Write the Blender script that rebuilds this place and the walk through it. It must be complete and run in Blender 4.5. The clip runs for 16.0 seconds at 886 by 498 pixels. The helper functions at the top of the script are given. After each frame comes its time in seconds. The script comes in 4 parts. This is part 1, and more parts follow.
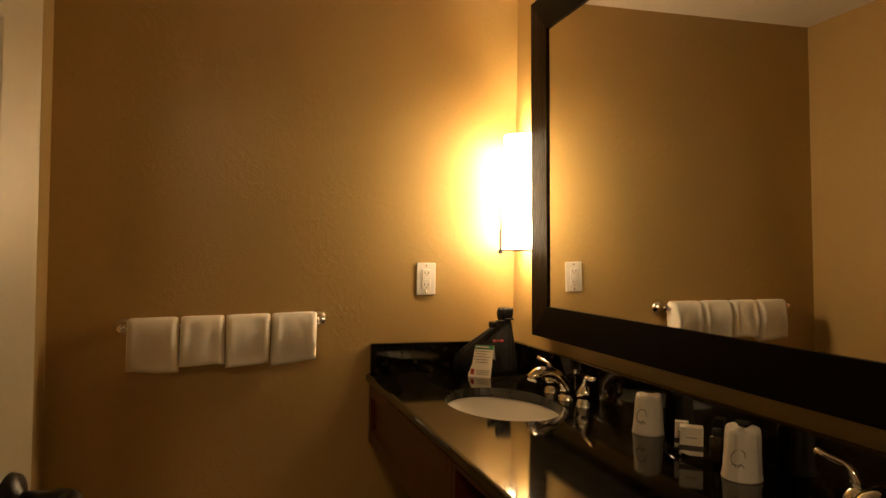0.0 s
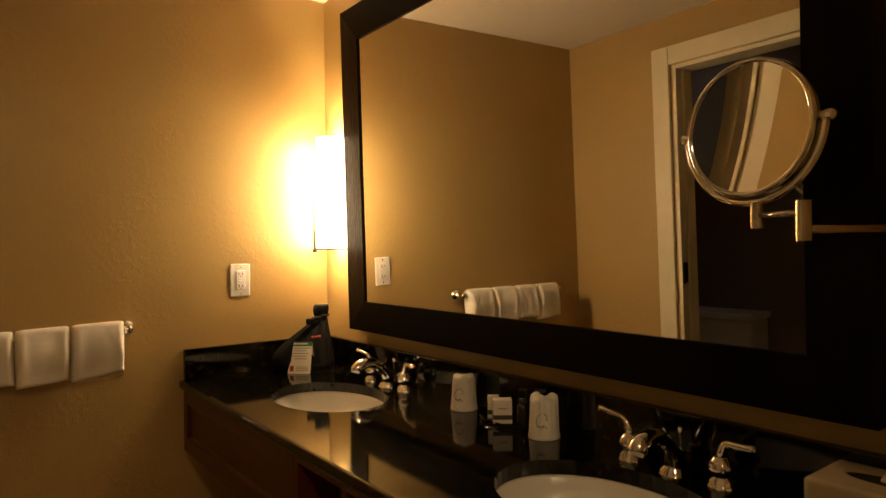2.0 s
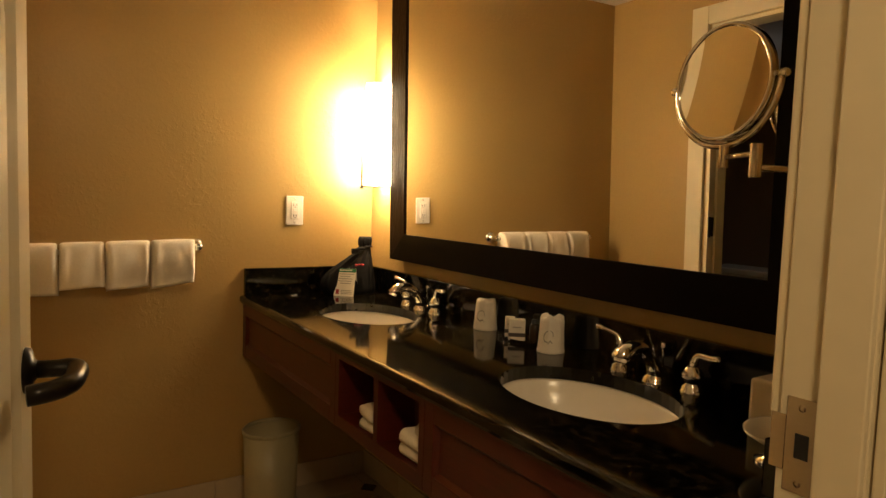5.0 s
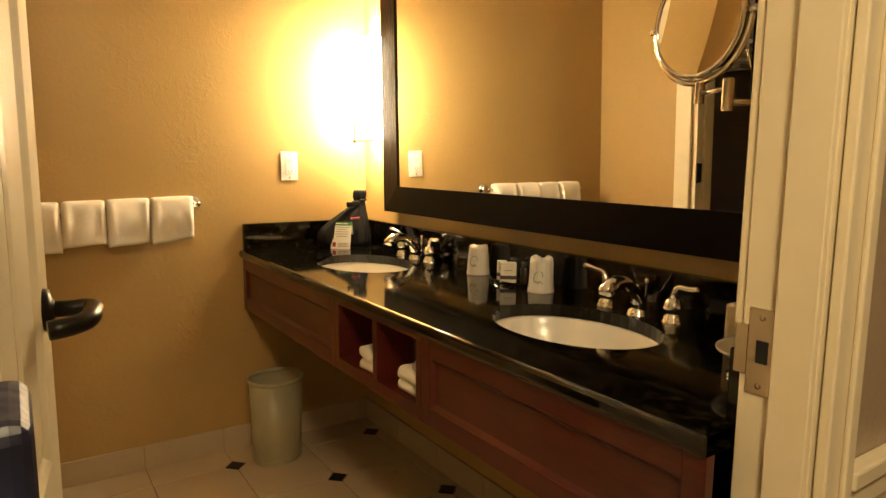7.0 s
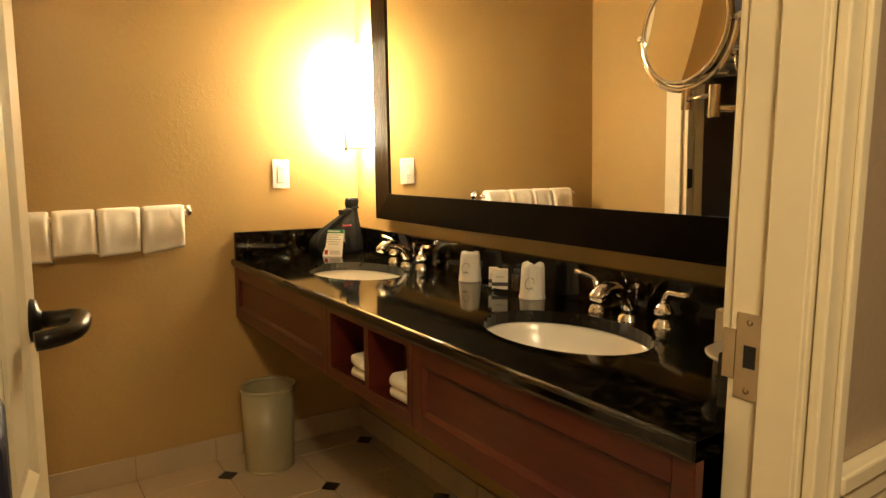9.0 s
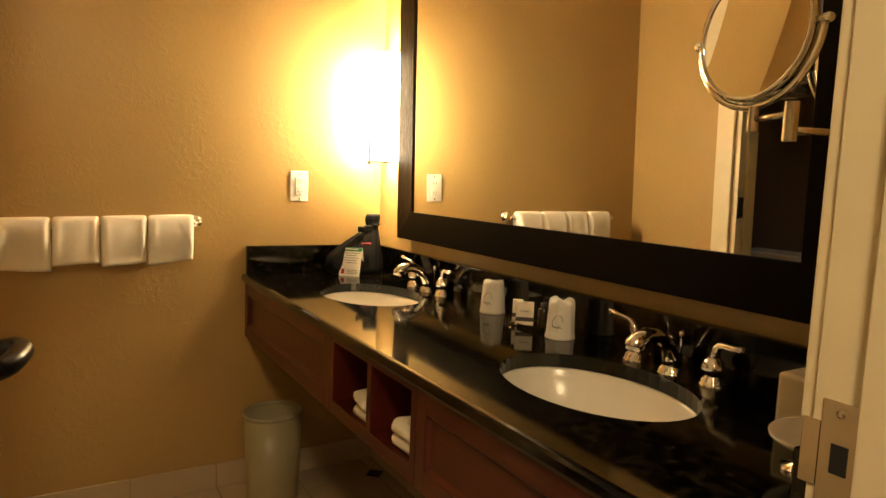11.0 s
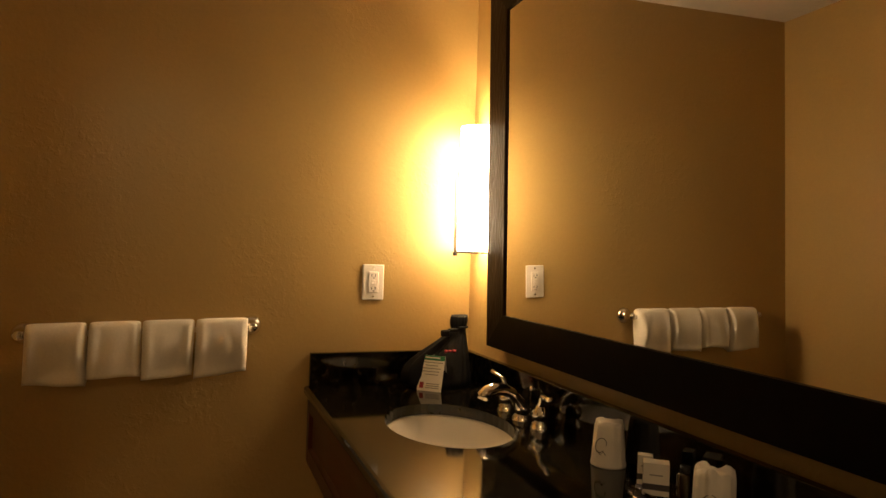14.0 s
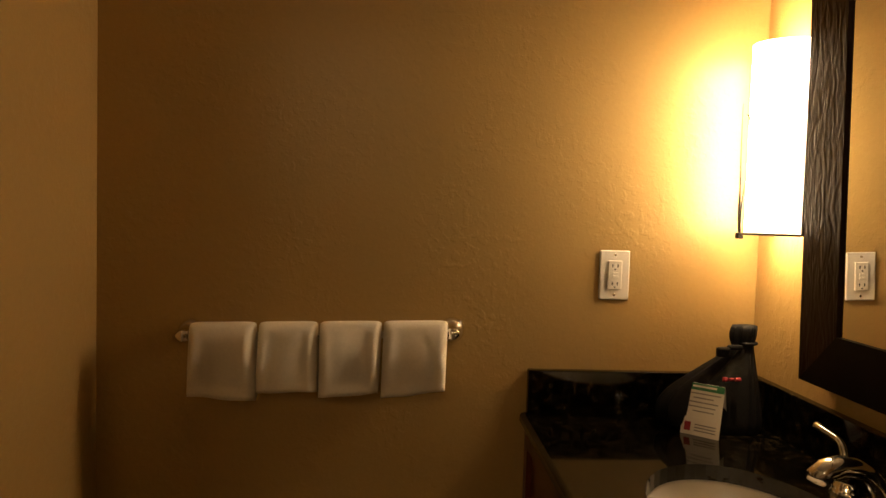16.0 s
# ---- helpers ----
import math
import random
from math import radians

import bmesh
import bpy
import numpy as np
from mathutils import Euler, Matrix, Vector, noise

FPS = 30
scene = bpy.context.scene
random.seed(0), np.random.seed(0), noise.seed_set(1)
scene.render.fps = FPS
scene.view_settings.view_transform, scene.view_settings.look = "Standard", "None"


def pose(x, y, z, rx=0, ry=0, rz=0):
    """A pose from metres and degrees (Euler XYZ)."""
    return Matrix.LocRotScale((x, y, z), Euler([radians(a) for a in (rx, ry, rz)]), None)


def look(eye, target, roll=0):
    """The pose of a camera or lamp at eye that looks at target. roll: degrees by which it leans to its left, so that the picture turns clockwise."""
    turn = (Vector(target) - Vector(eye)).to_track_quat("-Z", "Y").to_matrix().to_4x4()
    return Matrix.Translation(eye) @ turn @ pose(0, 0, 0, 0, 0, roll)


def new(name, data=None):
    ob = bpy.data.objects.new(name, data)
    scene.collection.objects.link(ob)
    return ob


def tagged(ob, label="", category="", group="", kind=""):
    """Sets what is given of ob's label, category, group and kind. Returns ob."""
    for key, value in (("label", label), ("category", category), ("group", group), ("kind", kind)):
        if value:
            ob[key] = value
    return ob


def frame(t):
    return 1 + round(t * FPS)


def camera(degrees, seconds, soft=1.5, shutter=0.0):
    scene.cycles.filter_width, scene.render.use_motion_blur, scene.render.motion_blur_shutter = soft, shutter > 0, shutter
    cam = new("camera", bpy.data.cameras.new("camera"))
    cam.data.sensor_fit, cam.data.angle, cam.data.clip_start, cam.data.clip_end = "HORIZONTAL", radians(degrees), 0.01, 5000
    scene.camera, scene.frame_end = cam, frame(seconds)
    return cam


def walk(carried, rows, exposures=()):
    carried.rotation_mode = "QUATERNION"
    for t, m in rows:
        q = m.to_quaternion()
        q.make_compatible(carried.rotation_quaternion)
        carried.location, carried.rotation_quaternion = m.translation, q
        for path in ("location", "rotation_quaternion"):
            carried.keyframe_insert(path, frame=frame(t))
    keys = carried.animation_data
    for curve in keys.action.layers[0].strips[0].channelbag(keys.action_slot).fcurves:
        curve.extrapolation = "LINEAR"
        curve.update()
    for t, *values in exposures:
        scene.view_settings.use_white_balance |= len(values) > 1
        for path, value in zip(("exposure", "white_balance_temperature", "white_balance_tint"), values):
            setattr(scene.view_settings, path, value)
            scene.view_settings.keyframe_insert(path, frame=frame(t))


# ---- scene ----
cam = camera(69.2, 16.0)
PATH = [
    (0, (-1.017, -2.209, 1.218), (-0.386, -0.311, 1.245), 1.0),
    (0.5, (-1.103, -2.212, 1.249), (-0.207, -0.423, 1.247), 0.5),
    (1, (-1.146, -2.25, 1.249), (-0.081, -0.557, 1.262), 1.0),
    (1.5, (-1.172, -2.258, 1.25), (0.019, -0.651, 1.27), 0.8),
    (2, (-1.168, -2.262, 1.251), (0.051, -0.677, 1.244), -0.7),
    (2.5, (-1.162, -2.261, 1.247), (0.078, -0.692, 1.222), -0.5),
    (3, (-1.161, -2.266, 1.236), (0.086, -0.703, 1.186), -0.9),
    (3.5, (-1.167, -2.293, 1.226), (0.031, -0.693, 1.18), -0.2),
    (4, (-1.178, -2.357, 1.216), (-0.02, -0.728, 1.148), 0.6),
    (4.5, (-1.226, -2.432, 1.212), (-0.103, -0.78, 1.11), 0.9),
    (5, (-1.259, -2.472, 1.198), (-0.161, -0.807, 1.05), 2.0),
    (7.5, (-1.286, -2.535, 1.164), (-0.182, -0.89, 0.889), 0.3),
    (8, (-1.285, -2.536, 1.166), (-0.18, -0.888, 0.917), 0.1),
    (8.5, (-1.284, -2.537, 1.165), (-0.167, -0.896, 0.918), 0.2),
    (9, (-1.279, -2.537, 1.166), (-0.16, -0.898, 0.917), 0.2),
    (11.5, (-1.095, -2.351, 1.188), (-0.08, -0.637, 1.005), 2.5),
    (12, (-1.051, -2.298, 1.215), (-0.011, -0.592, 1.111), 2.7),
    (12.5, (-1.021, -2.254, 1.221), (0.081, -0.585, 1.185), 2.5),
    (13, (-1.005, -2.226, 1.23), (0.136, -0.584, 1.223), 2.2),
    (13.5, (-0.972, -2.162, 1.236), (0.02, -0.426, 1.232), 1.9),
    (14, (-0.884, -2.048, 1.239), (-0.172, -0.179, 1.256), 1.9),
    (14.5, (-0.898, -1.896, 1.241), (-0.348, 0.027, 1.238), 2.7),
    (15, (-0.871, -1.798, 1.247), (-0.485, 0.164, 1.197), 2.5),
    (15.5, (-0.835, -1.626, 1.262), (-0.632, 0.363, 1.207), 1.5),
    (16, (-0.827, -1.488, 1.261), (-0.725, 0.507, 1.167), 1.7),
]
EXPOSE = [(0.0, -0.66, 6350, 10), (1.5, -0.62, 6350, 10), (3.0, -0.32, 6300, 9), (5.0, -0.02, 6150, 7), (7.3, 1.02, 5700, 1), (9.2, 1.02, 5700, 1), (11.3, 0.58, 6000, 4), (12.5, -0.15, 6200, 8), (13.5, -0.53, 6350, 10), (14.5, -0.97, 6400, 12), (16.0, -1.1, 6400, 12)]
walk(cam, [(t, look(eye, target, roll)) for t, eye, target, roll in PATH], EXPOSE)

# ---- world and lights ----
world = bpy.data.worlds.new("World")
scene.world = world
world.use_nodes = True
world.node_tree.nodes["Background"].inputs[0].default_value = (0.02, 0.02, 0.025, 1)
world.node_tree.nodes["Background"].inputs[1].default_value = 0.3
WARM = (1.0, 0.67, 0.33)
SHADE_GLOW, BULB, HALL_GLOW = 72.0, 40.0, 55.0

XL, YD, YH, ZC = -1.535, -2.060, -2.160, 2.205      # left wall, door wall inside, door wall in the hall, ceiling
TOP = 0.81                                       # worktop
JR, JL = -0.487, -1.362                          # entrance jambs
DOOR_H = 2.05


def lamp(name, kind, place, energy, colour, size=0.03):
    data = bpy.data.lights.new(name, kind)
    data.energy, data.color = energy, colour
    if kind == "POINT":
        data.shadow_soft_size = size
    ob = new(name, data)
    ob.location = place
    return ob


lamp("sconce_bulb", "POINT", (-0.052, -0.130, 1.53), BULB, WARM, 0.025)


# ---- materials ----
def material(name, colour, rough=0.5, metal=0.0, vary=0.12, grain=40.0, bump=0.0, bump_scale=120.0, stain=3.0, coat=0.0, spec=0.5, emit=None, dist=0.002):
    m = bpy.data.materials.new(name)
    m.use_nodes = True
    nt = m.node_tree
    b = nt.nodes["Principled BSDF"]
    b.inputs["Roughness"].default_value, b.inputs["Metallic"].default_value = rough, metal
    b.inputs["Specular IOR Level"].default_value = spec
    b.inputs["Coat Weight"].default_value = coat
    tc = nt.nodes.new("ShaderNodeTexCoord")
    geo = nt.nodes.new("ShaderNodeNewGeometry")
    if vary > 0:
        n1, n2 = nt.nodes.new("ShaderNodeTexNoise"), nt.nodes.new("ShaderNodeTexNoise")
        n1.inputs["Scale"].default_value, n2.inputs["Scale"].default_value = grain, stain
        n1.inputs["Detail"].default_value = 4
        nt.links.new(geo.outputs["Position"], n1.inputs["Vector"])
        nt.links.new(geo.outputs["Position"], n2.inputs["Vector"])
        add = nt.nodes.new("ShaderNodeMath")
        add.operation = "ADD"
        nt.links.new(n1.outputs["Fac"], add.inputs[0])
        nt.links.new(n2.outputs["Fac"], add.inputs[1])
        ramp = nt.nodes.new("ShaderNodeMapRange")
        ramp.inputs["From Min"].default_value, ramp.inputs["From Max"].default_value = 0.6, 1.4
        ramp.inputs["To Min"].default_value, ramp.inputs["To Max"].default_value = 1 - vary, 1 + vary
        nt.links.new(add.outputs[0], ramp.inputs["Value"])
        mul = nt.nodes.new("ShaderNodeVectorMath")
        mul.operation = "SCALE"
        mul.inputs[0].default_value = colour
        nt.links.new(ramp.outputs[0], mul.inputs["Scale"])
        nt.links.new(mul.outputs[0], b.inputs["Base Color"])
        rr = nt.nodes.new("ShaderNodeMapRange")
        rr.inputs["To Min"].default_value, rr.inputs["To Max"].default_value = max(rough - 0.06, 0.02), min(rough + 0.06, 1)
        nt.links.new(n2.outputs["Fac"], rr.inputs["Value"])
        if rough > 0.12:
            nt.links.new(rr.outputs[0], b.inputs["Roughness"])
    else:
        b.inputs["Base Color"].default_value = (*colour, 1)
    if bump > 0:
        nb = nt.nodes.new("ShaderNodeTexNoise")
        nb.inputs["Scale"].default_value, nb.inputs["Detail"].default_value = bump_scale, 3
        nt.links.new(geo.outputs["Position"], nb.inputs["Vector"])
        bp = nt.nodes.new("ShaderNodeBump")
        bp.inputs["Strength"].default_value, bp.inputs["Distance"].default_value = bump, dist
        nt.links.new(nb.outputs["Fac"], bp.inputs["Height"])
        nt.links.new(bp.outputs[0], b.inputs["Normal"])
    if emit:
        b.inputs["Emission Color"].default_value = (*emit[0], 1)
        b.inputs["Emission Strength"].default_value = emit[1]
    return m


def plaster(name, colour):
    """Painted, trowelled wall: fine grain with flat islands."""
    m = material(name, colour, 0.36, vary=0.05, grain=90, spec=0.5)
    nt = m.node_tree
    b = nt.nodes["Principled BSDF"]
    geo = nt.nodes.new("ShaderNodeNewGeometry")
    n1, n2, n3 = (nt.nodes.new("ShaderNodeTexNoise") for _ in range(3))
    for n, s, d in ((n1, 150, 4), (n2, 48, 3), (n3, 5, 1)):
        n.inputs["Scale"].default_value, n.inputs["Detail"].default_value = s, d
        nt.links.new(geo.outputs["Position"], n.inputs["Vector"])
    cut = nt.nodes.new("ShaderNodeMapRange")
    cut.inputs["From Min"].default_value, cut.inputs["From Max"].default_value = 0.50, 0.60
    nt.links.new(n2.outputs["Fac"], cut.inputs["Value"])
    where = nt.nodes.new("ShaderNodeMapRange")
    where.inputs["From Min"].default_value, where.inputs["From Max"].default_value = 0.35, 0.65
    where.inputs["To Min"].default_value = 0.1
    nt.links.new(n3.outputs["Fac"], where.inputs["Value"])
    mul = nt.nodes.new("ShaderNodeMath")
    mul.operation = "MULTIPLY"
    nt.links.new(cut.outputs[0], mul.inputs[0])
    nt.links.new(where.outputs[0], mul.inputs[1])
    add = nt.nodes.new("ShaderNodeMath")
    add.operation = "MULTIPLY_ADD"
    add.inputs[1].default_value = 0.9
    nt.links.new(n1.outputs["Fac"], add.inputs[0])
    nt.links.new(mul.outputs[0], add.inputs[2])
    bp = nt.nodes.new("ShaderNodeBump")
    bp.inputs["Strength"].default_value, bp.inputs["Distance"].default_value = 0.28, 0.0015
    nt.links.new(add.outputs[0], bp.inputs["Height"])
    nt.links.new(bp.outputs[0], b.inputs["Normal"])
    return m


WALL = plaster("tan_wall_paint", (0.450, 0.302, 0.106))
HALL_WALL = plaster("hall_wall_paint", (0.36, 0.28, 0.19))
# Toilet room walls: about half as bright as the bathroom's tan.
DARK_WALL = plaster("toilet_room_dark", (0.22, 0.15, 0.085))
CEIL = material("ceiling_paint", (0.66, 0.58, 0.46), 0.8, vary=0.04, bump=0.3, bump_scale=140)
TRIM = material("cream_trim_paint", (0.76, 0.67, 0.46), 0.35, vary=0.05, grain=15, bump=0.08, bump_scale=60)
DOORP = material("cream_door_paint", (0.74, 0.65, 0.45), 0.32, vary=0.04, grain=12, bump=0.15, bump_scale=45)
GRANITE = material("black_granite", (0.012, 0.011, 0.009), 0.07, vary=0.0, spec=0.48)
CABINET = material("cherry_wood", (0.074, 0.010, 0.005), 0.32, vary=0.3, grain=18, stain=5, coat=0.15)
CABIN = material("cabinet_inside", (0.07, 0.02, 0.012), 0.6, vary=0.2)
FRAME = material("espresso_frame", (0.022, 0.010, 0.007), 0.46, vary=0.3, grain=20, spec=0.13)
# Same wood on the other three bars, with shade in its darker base.
FRAME_SHADED = material("espresso_frame_shaded", (0.006, 0.004, 0.003), 0.40, vary=0.3, grain=20, spec=0.07, bump=0.1, bump_scale=60)
MIRROR = material("mirror_silver", (0.87, 0.87, 0.85), 0.0, 1.0, vary=0)
CHROME = material("chrome", (0.80, 0.78, 0.74), 0.06, 1.0, vary=0)
NICKEL = material("satin_nickel", (0.64, 0.55, 0.42), 0.22, 1.0, vary=0.05)
BRONZE = material("dark_bronze", (0.012, 0.010, 0.008), 0.34, 0.5, vary=0.15)
PORCELAIN = material("white_porcelain", (0.80, 0.76, 0.68), 0.22, vary=0.02)
PLASTIC = material("white_plastic", (0.80, 0.76, 0.68), 0.35, vary=0.02)
IVORY = material("cream_ceramic", (0.76, 0.67, 0.50), 0.22, vary=0.03)
SLOT = material("dark_slot", (0.01, 0.01, 0.01), 0.6, vary=0)
TERRY = material("white_terry", (0.90, 0.83, 0.70), 0.95, vary=0.06, grain=160, bump=0.55, bump_scale=900, spec=0.1, dist=0.003)
TILE = material("beige_tile", (0.50, 0.40, 0.26), 0.30, vary=0.05, grain=30, stain=4)
INSET = material("black_tile", (0.014, 0.012, 0.014), 0.2, vary=0.2)
GROUT = material("grout", (0.27, 0.21, 0.14), 0.85, vary=0.2, grain=90)
CARPET = material("hall_carpet", (0.16, 0.11, 0.07), 0.95, vary=0.3, grain=120, bump=0.8, bump_scale=300)
BASKET = material("olive_beige_plastic", (0.38, 0.34, 0.20), 0.38, vary=0.05)
BAGCLOTH = material("black_nylon", (0.0045, 0.0045, 0.005), 0.6, spec=0.16, vary=0.3, grain=60, bump=0.3, bump_scale=160)
RED = material("red_print", (0.32, 0.02, 0.035), 0.6, vary=0)
GREEN = material("green_print", (0.02, 0.17, 0.07), 0.5, vary=0)
INK = material("dark_print", (0.05, 0.045, 0.05), 0.6, vary=0)
GREYINK = material("grey_print", (0.30, 0.28, 0.26), 0.6, vary=0)
CARD = material("white_card", (0.80, 0.76, 0.68), 0.6, vary=0.02)
PAPER = material("white_wrapping_paper", (0.82, 0.78, 0.70), 0.7, vary=0.05, grain=30, bump=0.6, bump_scale=45, dist=0.004)
AMBER = material("dark_bottle", (0.025, 0.014, 0.008), 0.12, vary=0)
NAVY = material("navy_cloth", (0.012, 0.014, 0.040), 0.5, vary=0.6, grain=14, stain=9, bump=0.8, bump_scale=22, dist=0.01)
BOOTH = material("shade_glass", (0.9, 0.85, 0.75), 0.4, vary=0, emit=((1.0, 0.71, 0.40), SHADE_GLOW))
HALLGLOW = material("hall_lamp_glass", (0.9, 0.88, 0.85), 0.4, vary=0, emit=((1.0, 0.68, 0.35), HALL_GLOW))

DIMGLOW = material("toilet_lamp_glass", (0.9, 0.9, 0.9), 0.4, vary=0, emit=((0.95, 0.90, 0.85), 2.0))

# clear tray
TRAYGLASS = bpy.data.materials.new("clear_acrylic")
TRAYGLASS.use_nodes = True
_b = TRAYGLASS.node_tree.nodes["Principled BSDF"]
_b.inputs["Transmission Weight"].default_value, _b.inputs["Roughness"].default_value = 1.0, 0.03


def granite_look():
    nt = GRANITE.node_tree
    b = nt.nodes["Principled BSDF"]
    geo = nt.nodes.new("ShaderNodeNewGeometry")
    v, n = nt.nodes.new("ShaderNodeTexNoise"), nt.nodes.new("ShaderNodeTexNoise")
    v.inputs["Scale"].default_value, v.inputs["Detail"].default_value, v.inputs["Roughness"].default_value = 70, 6, 0.85
    n.inputs["Scale"].default_value, n.inputs["Detail"].default_value = 42, 5
    for k in (v, n):
        nt.links.new(geo.outputs["Position"], k.inputs["Vector"])
    mul = nt.nodes.new("ShaderNodeMath")
    mul.operation = "MULTIPLY"
    nt.links.new(v.outputs["Fac"], mul.inputs[0])
    nt.links.new(n.outputs["Fac"], mul.inputs[1])
    r = nt.nodes.new("ShaderNodeValToRGB")
    r.color_ramp.elements[0].position, r.color_ramp.elements[0].color = 0.25, (0.0010, 0.0010, 0.0008, 1)
    r.color_ramp.elements[1].position, r.color_ramp.elements[1].color = 0.42, (0.032, 0.024, 0.013, 1)
    nt.links.new(mul.outputs[0], r.inputs[0])
    nt.links.new(r.outputs[0], b.inputs["Base Color"])


def frame_look():
    """Carved upright waves on the frame's face."""
    nt = FRAME.node_tree
    b = nt.nodes["Principled BSDF"]
    geo = nt.nodes.new("ShaderNodeNewGeometry")
    mp = nt.nodes.new("ShaderNodeMapping")
    mp.inputs["Scale"].default_value = (1, 1, 0.22)
    n = nt.nodes.new("ShaderNodeTexNoise")
    n.inputs["Scale"].default_value, n.inputs["Detail"].default_value, n.inputs["Distortion"].default_value = 75, 1, 1.2
    nt.links.new(geo.outputs["Position"], mp.inputs["Vector"])
    nt.links.new(mp.outputs[0], n.inputs["Vector"])
    bp = nt.nodes.new("ShaderNodeBump")
    bp.inputs["Strength"].default_value, bp.inputs["Distance"].default_value = 0.45, 0.004
    nt.links.new(n.outputs["Fac"], bp.inputs["Height"])
    nt.links.new(bp.outputs[0], b.inputs["Normal"])


def wood_grain():
    nt = CABINET.node_tree
    for n in nt.nodes:
        if n.type == "TEX_NOISE" and n.inputs["Scale"].default_value > 10:
            mp = nt.nodes.new("ShaderNodeMapping")
            mp.inputs["Scale"].default_value = (6, 0.7, 6)
            src = n.inputs["Vector"].links[0].from_socket
            nt.links.new(src, mp.inputs["Vector"])
            nt.links.new(mp.outputs[0], n.inputs["Vector"])


granite_look()
frame_look()
wood_grain()


# ---- mesh helpers ----
def link(name, bm, mat, smooth=False):
    me = bpy.data.meshes.new(name)
    bmesh.ops.recalc_face_normals(bm, faces=bm.faces)
    for f in bm.faces:
        f.smooth = smooth
    bm.to_mesh(me)
    bm.free()
    me.materials.append(mat)
    return new(name, me)


def part(name, bm, mat, parent, label="", smooth=False):
    ob = link(name, bm, mat, smooth)
    ob.parent = parent
    if label:
        tagged(ob, label)
    return ob


def thing(name, label, category, place=(0, 0, 0), turn=0.0, group="", kind=""):
    ob = new(name)
    ob.matrix_basis = pose(*place, 0, 0, turn)
    return tagged(ob, label, category, group, kind)


def box(bm, x0, x1, y0, y1, z0, z1, bevel=0.0, seg=2):
    vs = [bm.verts.new((x, y, z)) for x in (x0, x1) for y in (y0, y1) for z in (z0, z1)]
    fs = [bm.faces.new([vs[i] for i in q]) for q in ((0, 1, 3, 2), (4, 6, 7, 5), (0, 4, 5, 1), (2, 3, 7, 6), (0, 2, 6, 4), (1, 5, 7, 3))]
    if bevel:
        es = list({e for f in fs for e in f.edges})
        bmesh.ops.bevel(bm, geom=es, offset=bevel, segments=seg, profile=0.5, affect="EDGES")
    return bm


def boxes(*args, bevel=0.0):
    bm = bmesh.new()
    for a in args:
        box(bm, *a, bevel=bevel)
    return bm


def lathe(bm, profile, segs=32, m=None, sx=1.0, sy=1.0):
    """Turned body from (radius, height) pairs."""
    m = m or Matrix()
    rings = []
    for r, z in profile:
        if r < 1e-5:
            rings.append([bm.verts.new(m @ Vector((0, 0, z)))])
        else:
            rings.append([bm.verts.new(m @ Vector((sx * r * math.cos(2 * math.pi * k / segs), sy * r * math.sin(2 * math.pi * k / segs), z))) for k in range(segs)])
    for a, b in zip(rings, rings[1:]):
        for k in range(segs):
            j = (k + 1) % segs
            if len(a) == 1 and len(b) > 1:
                bm.faces.new((a[0], b[k], b[j]))
            elif len(b) == 1 and len(a) > 1:
                bm.faces.new((a[k], a[j], b[0]))
            elif len(a) > 1:
                bm.faces.new((a[k], a[j], b[j], b[k]))
    return bm


def tube(bm, pts, radii, segs=14, flat=1.0):
    """Round bar along points, closed at both ends."""
    pts = [Vector(p) for p in pts]
    if not isinstance(radii, (list, tuple)):
        radii = [radii] * len(pts)
    rings, up = [], None
    for i, p in enumerate(pts):
        d = (pts[min(i + 1, len(pts) - 1)] - pts[max(i - 1, 0)]).normalized()
        if up is None:
            up = Vector((0, 0, 1)) if abs(d.z) < 0.9 else Vector((1, 0, 0))
        side = d.cross(up).normalized()
        up = side.cross(d).normalized()
        rings.append([bm.verts.new(p + radii[i] * (side * math.cos(2 * math.pi * k / segs) + flat * up * math.sin(2 * math.pi * k / segs))) for k in range(segs)])
    for a, b in zip(rings, rings[1:]):
        for k in range(segs):
            j = (k + 1) % segs
            bm.faces.new((a[k], a[j], b[j], b[k]))
    bm.faces.new(rings[0][::-1])
    bm.faces.new(rings[-1])
    return bm


def arc(p0, p1, p2, n=10):
    p0, p1, p2 = Vector(p0), Vector(p1), Vector(p2)
    return [(1 - t) ** 2 * p0 + 2 * t * (1 - t) * p1 + t * t * p2 for t in (k / n for k in range(n + 1))]


def structure(name, bm, mat, label, category):
    return tagged(link(name, bm, mat), label, category, kind="structure")


# ---- the bathroom's shell ----
T = 0.12
OY0, OY1, OZ = -1.32, -0.595, 1.985              # toilet room doorway in the left wall
structure("wall_north", boxes((XL - T, 0.12, 0.0, T, 0, ZC)), WALL, "tan painted end wall with trowelled texture", "wall")
structure("wall_east", boxes((0.0, T, YD, 0.0, 0, ZC)), WALL, "tan painted wall behind the mirror and vanity", "wall")
structure("wall_west", boxes((XL - T, XL, OY1, 0.0, 0, ZC), (XL - T, XL, YD, OY0, 0, ZC), (XL - T, XL, OY0, OY1, OZ, ZC)), WALL, "tan painted wall with a doorway to the toilet room", "wall")
structure("wall_south", boxes((JR + 0.02, 1.3, YH, YD, 0, ZC), (-3.0, JL - 0.02, YH, YD, 0, ZC), (JL - 0.02, JR + 0.02, YH, YD, DOOR_H + 0.02, ZC)), WALL, "tan painted wall round the entrance doorway", "wall")
structure("ceiling", boxes((-3.0, 1.3, -4.2, 1.0, ZC, ZC + 0.1)), CEIL, "off-white painted ceiling", "ceiling")

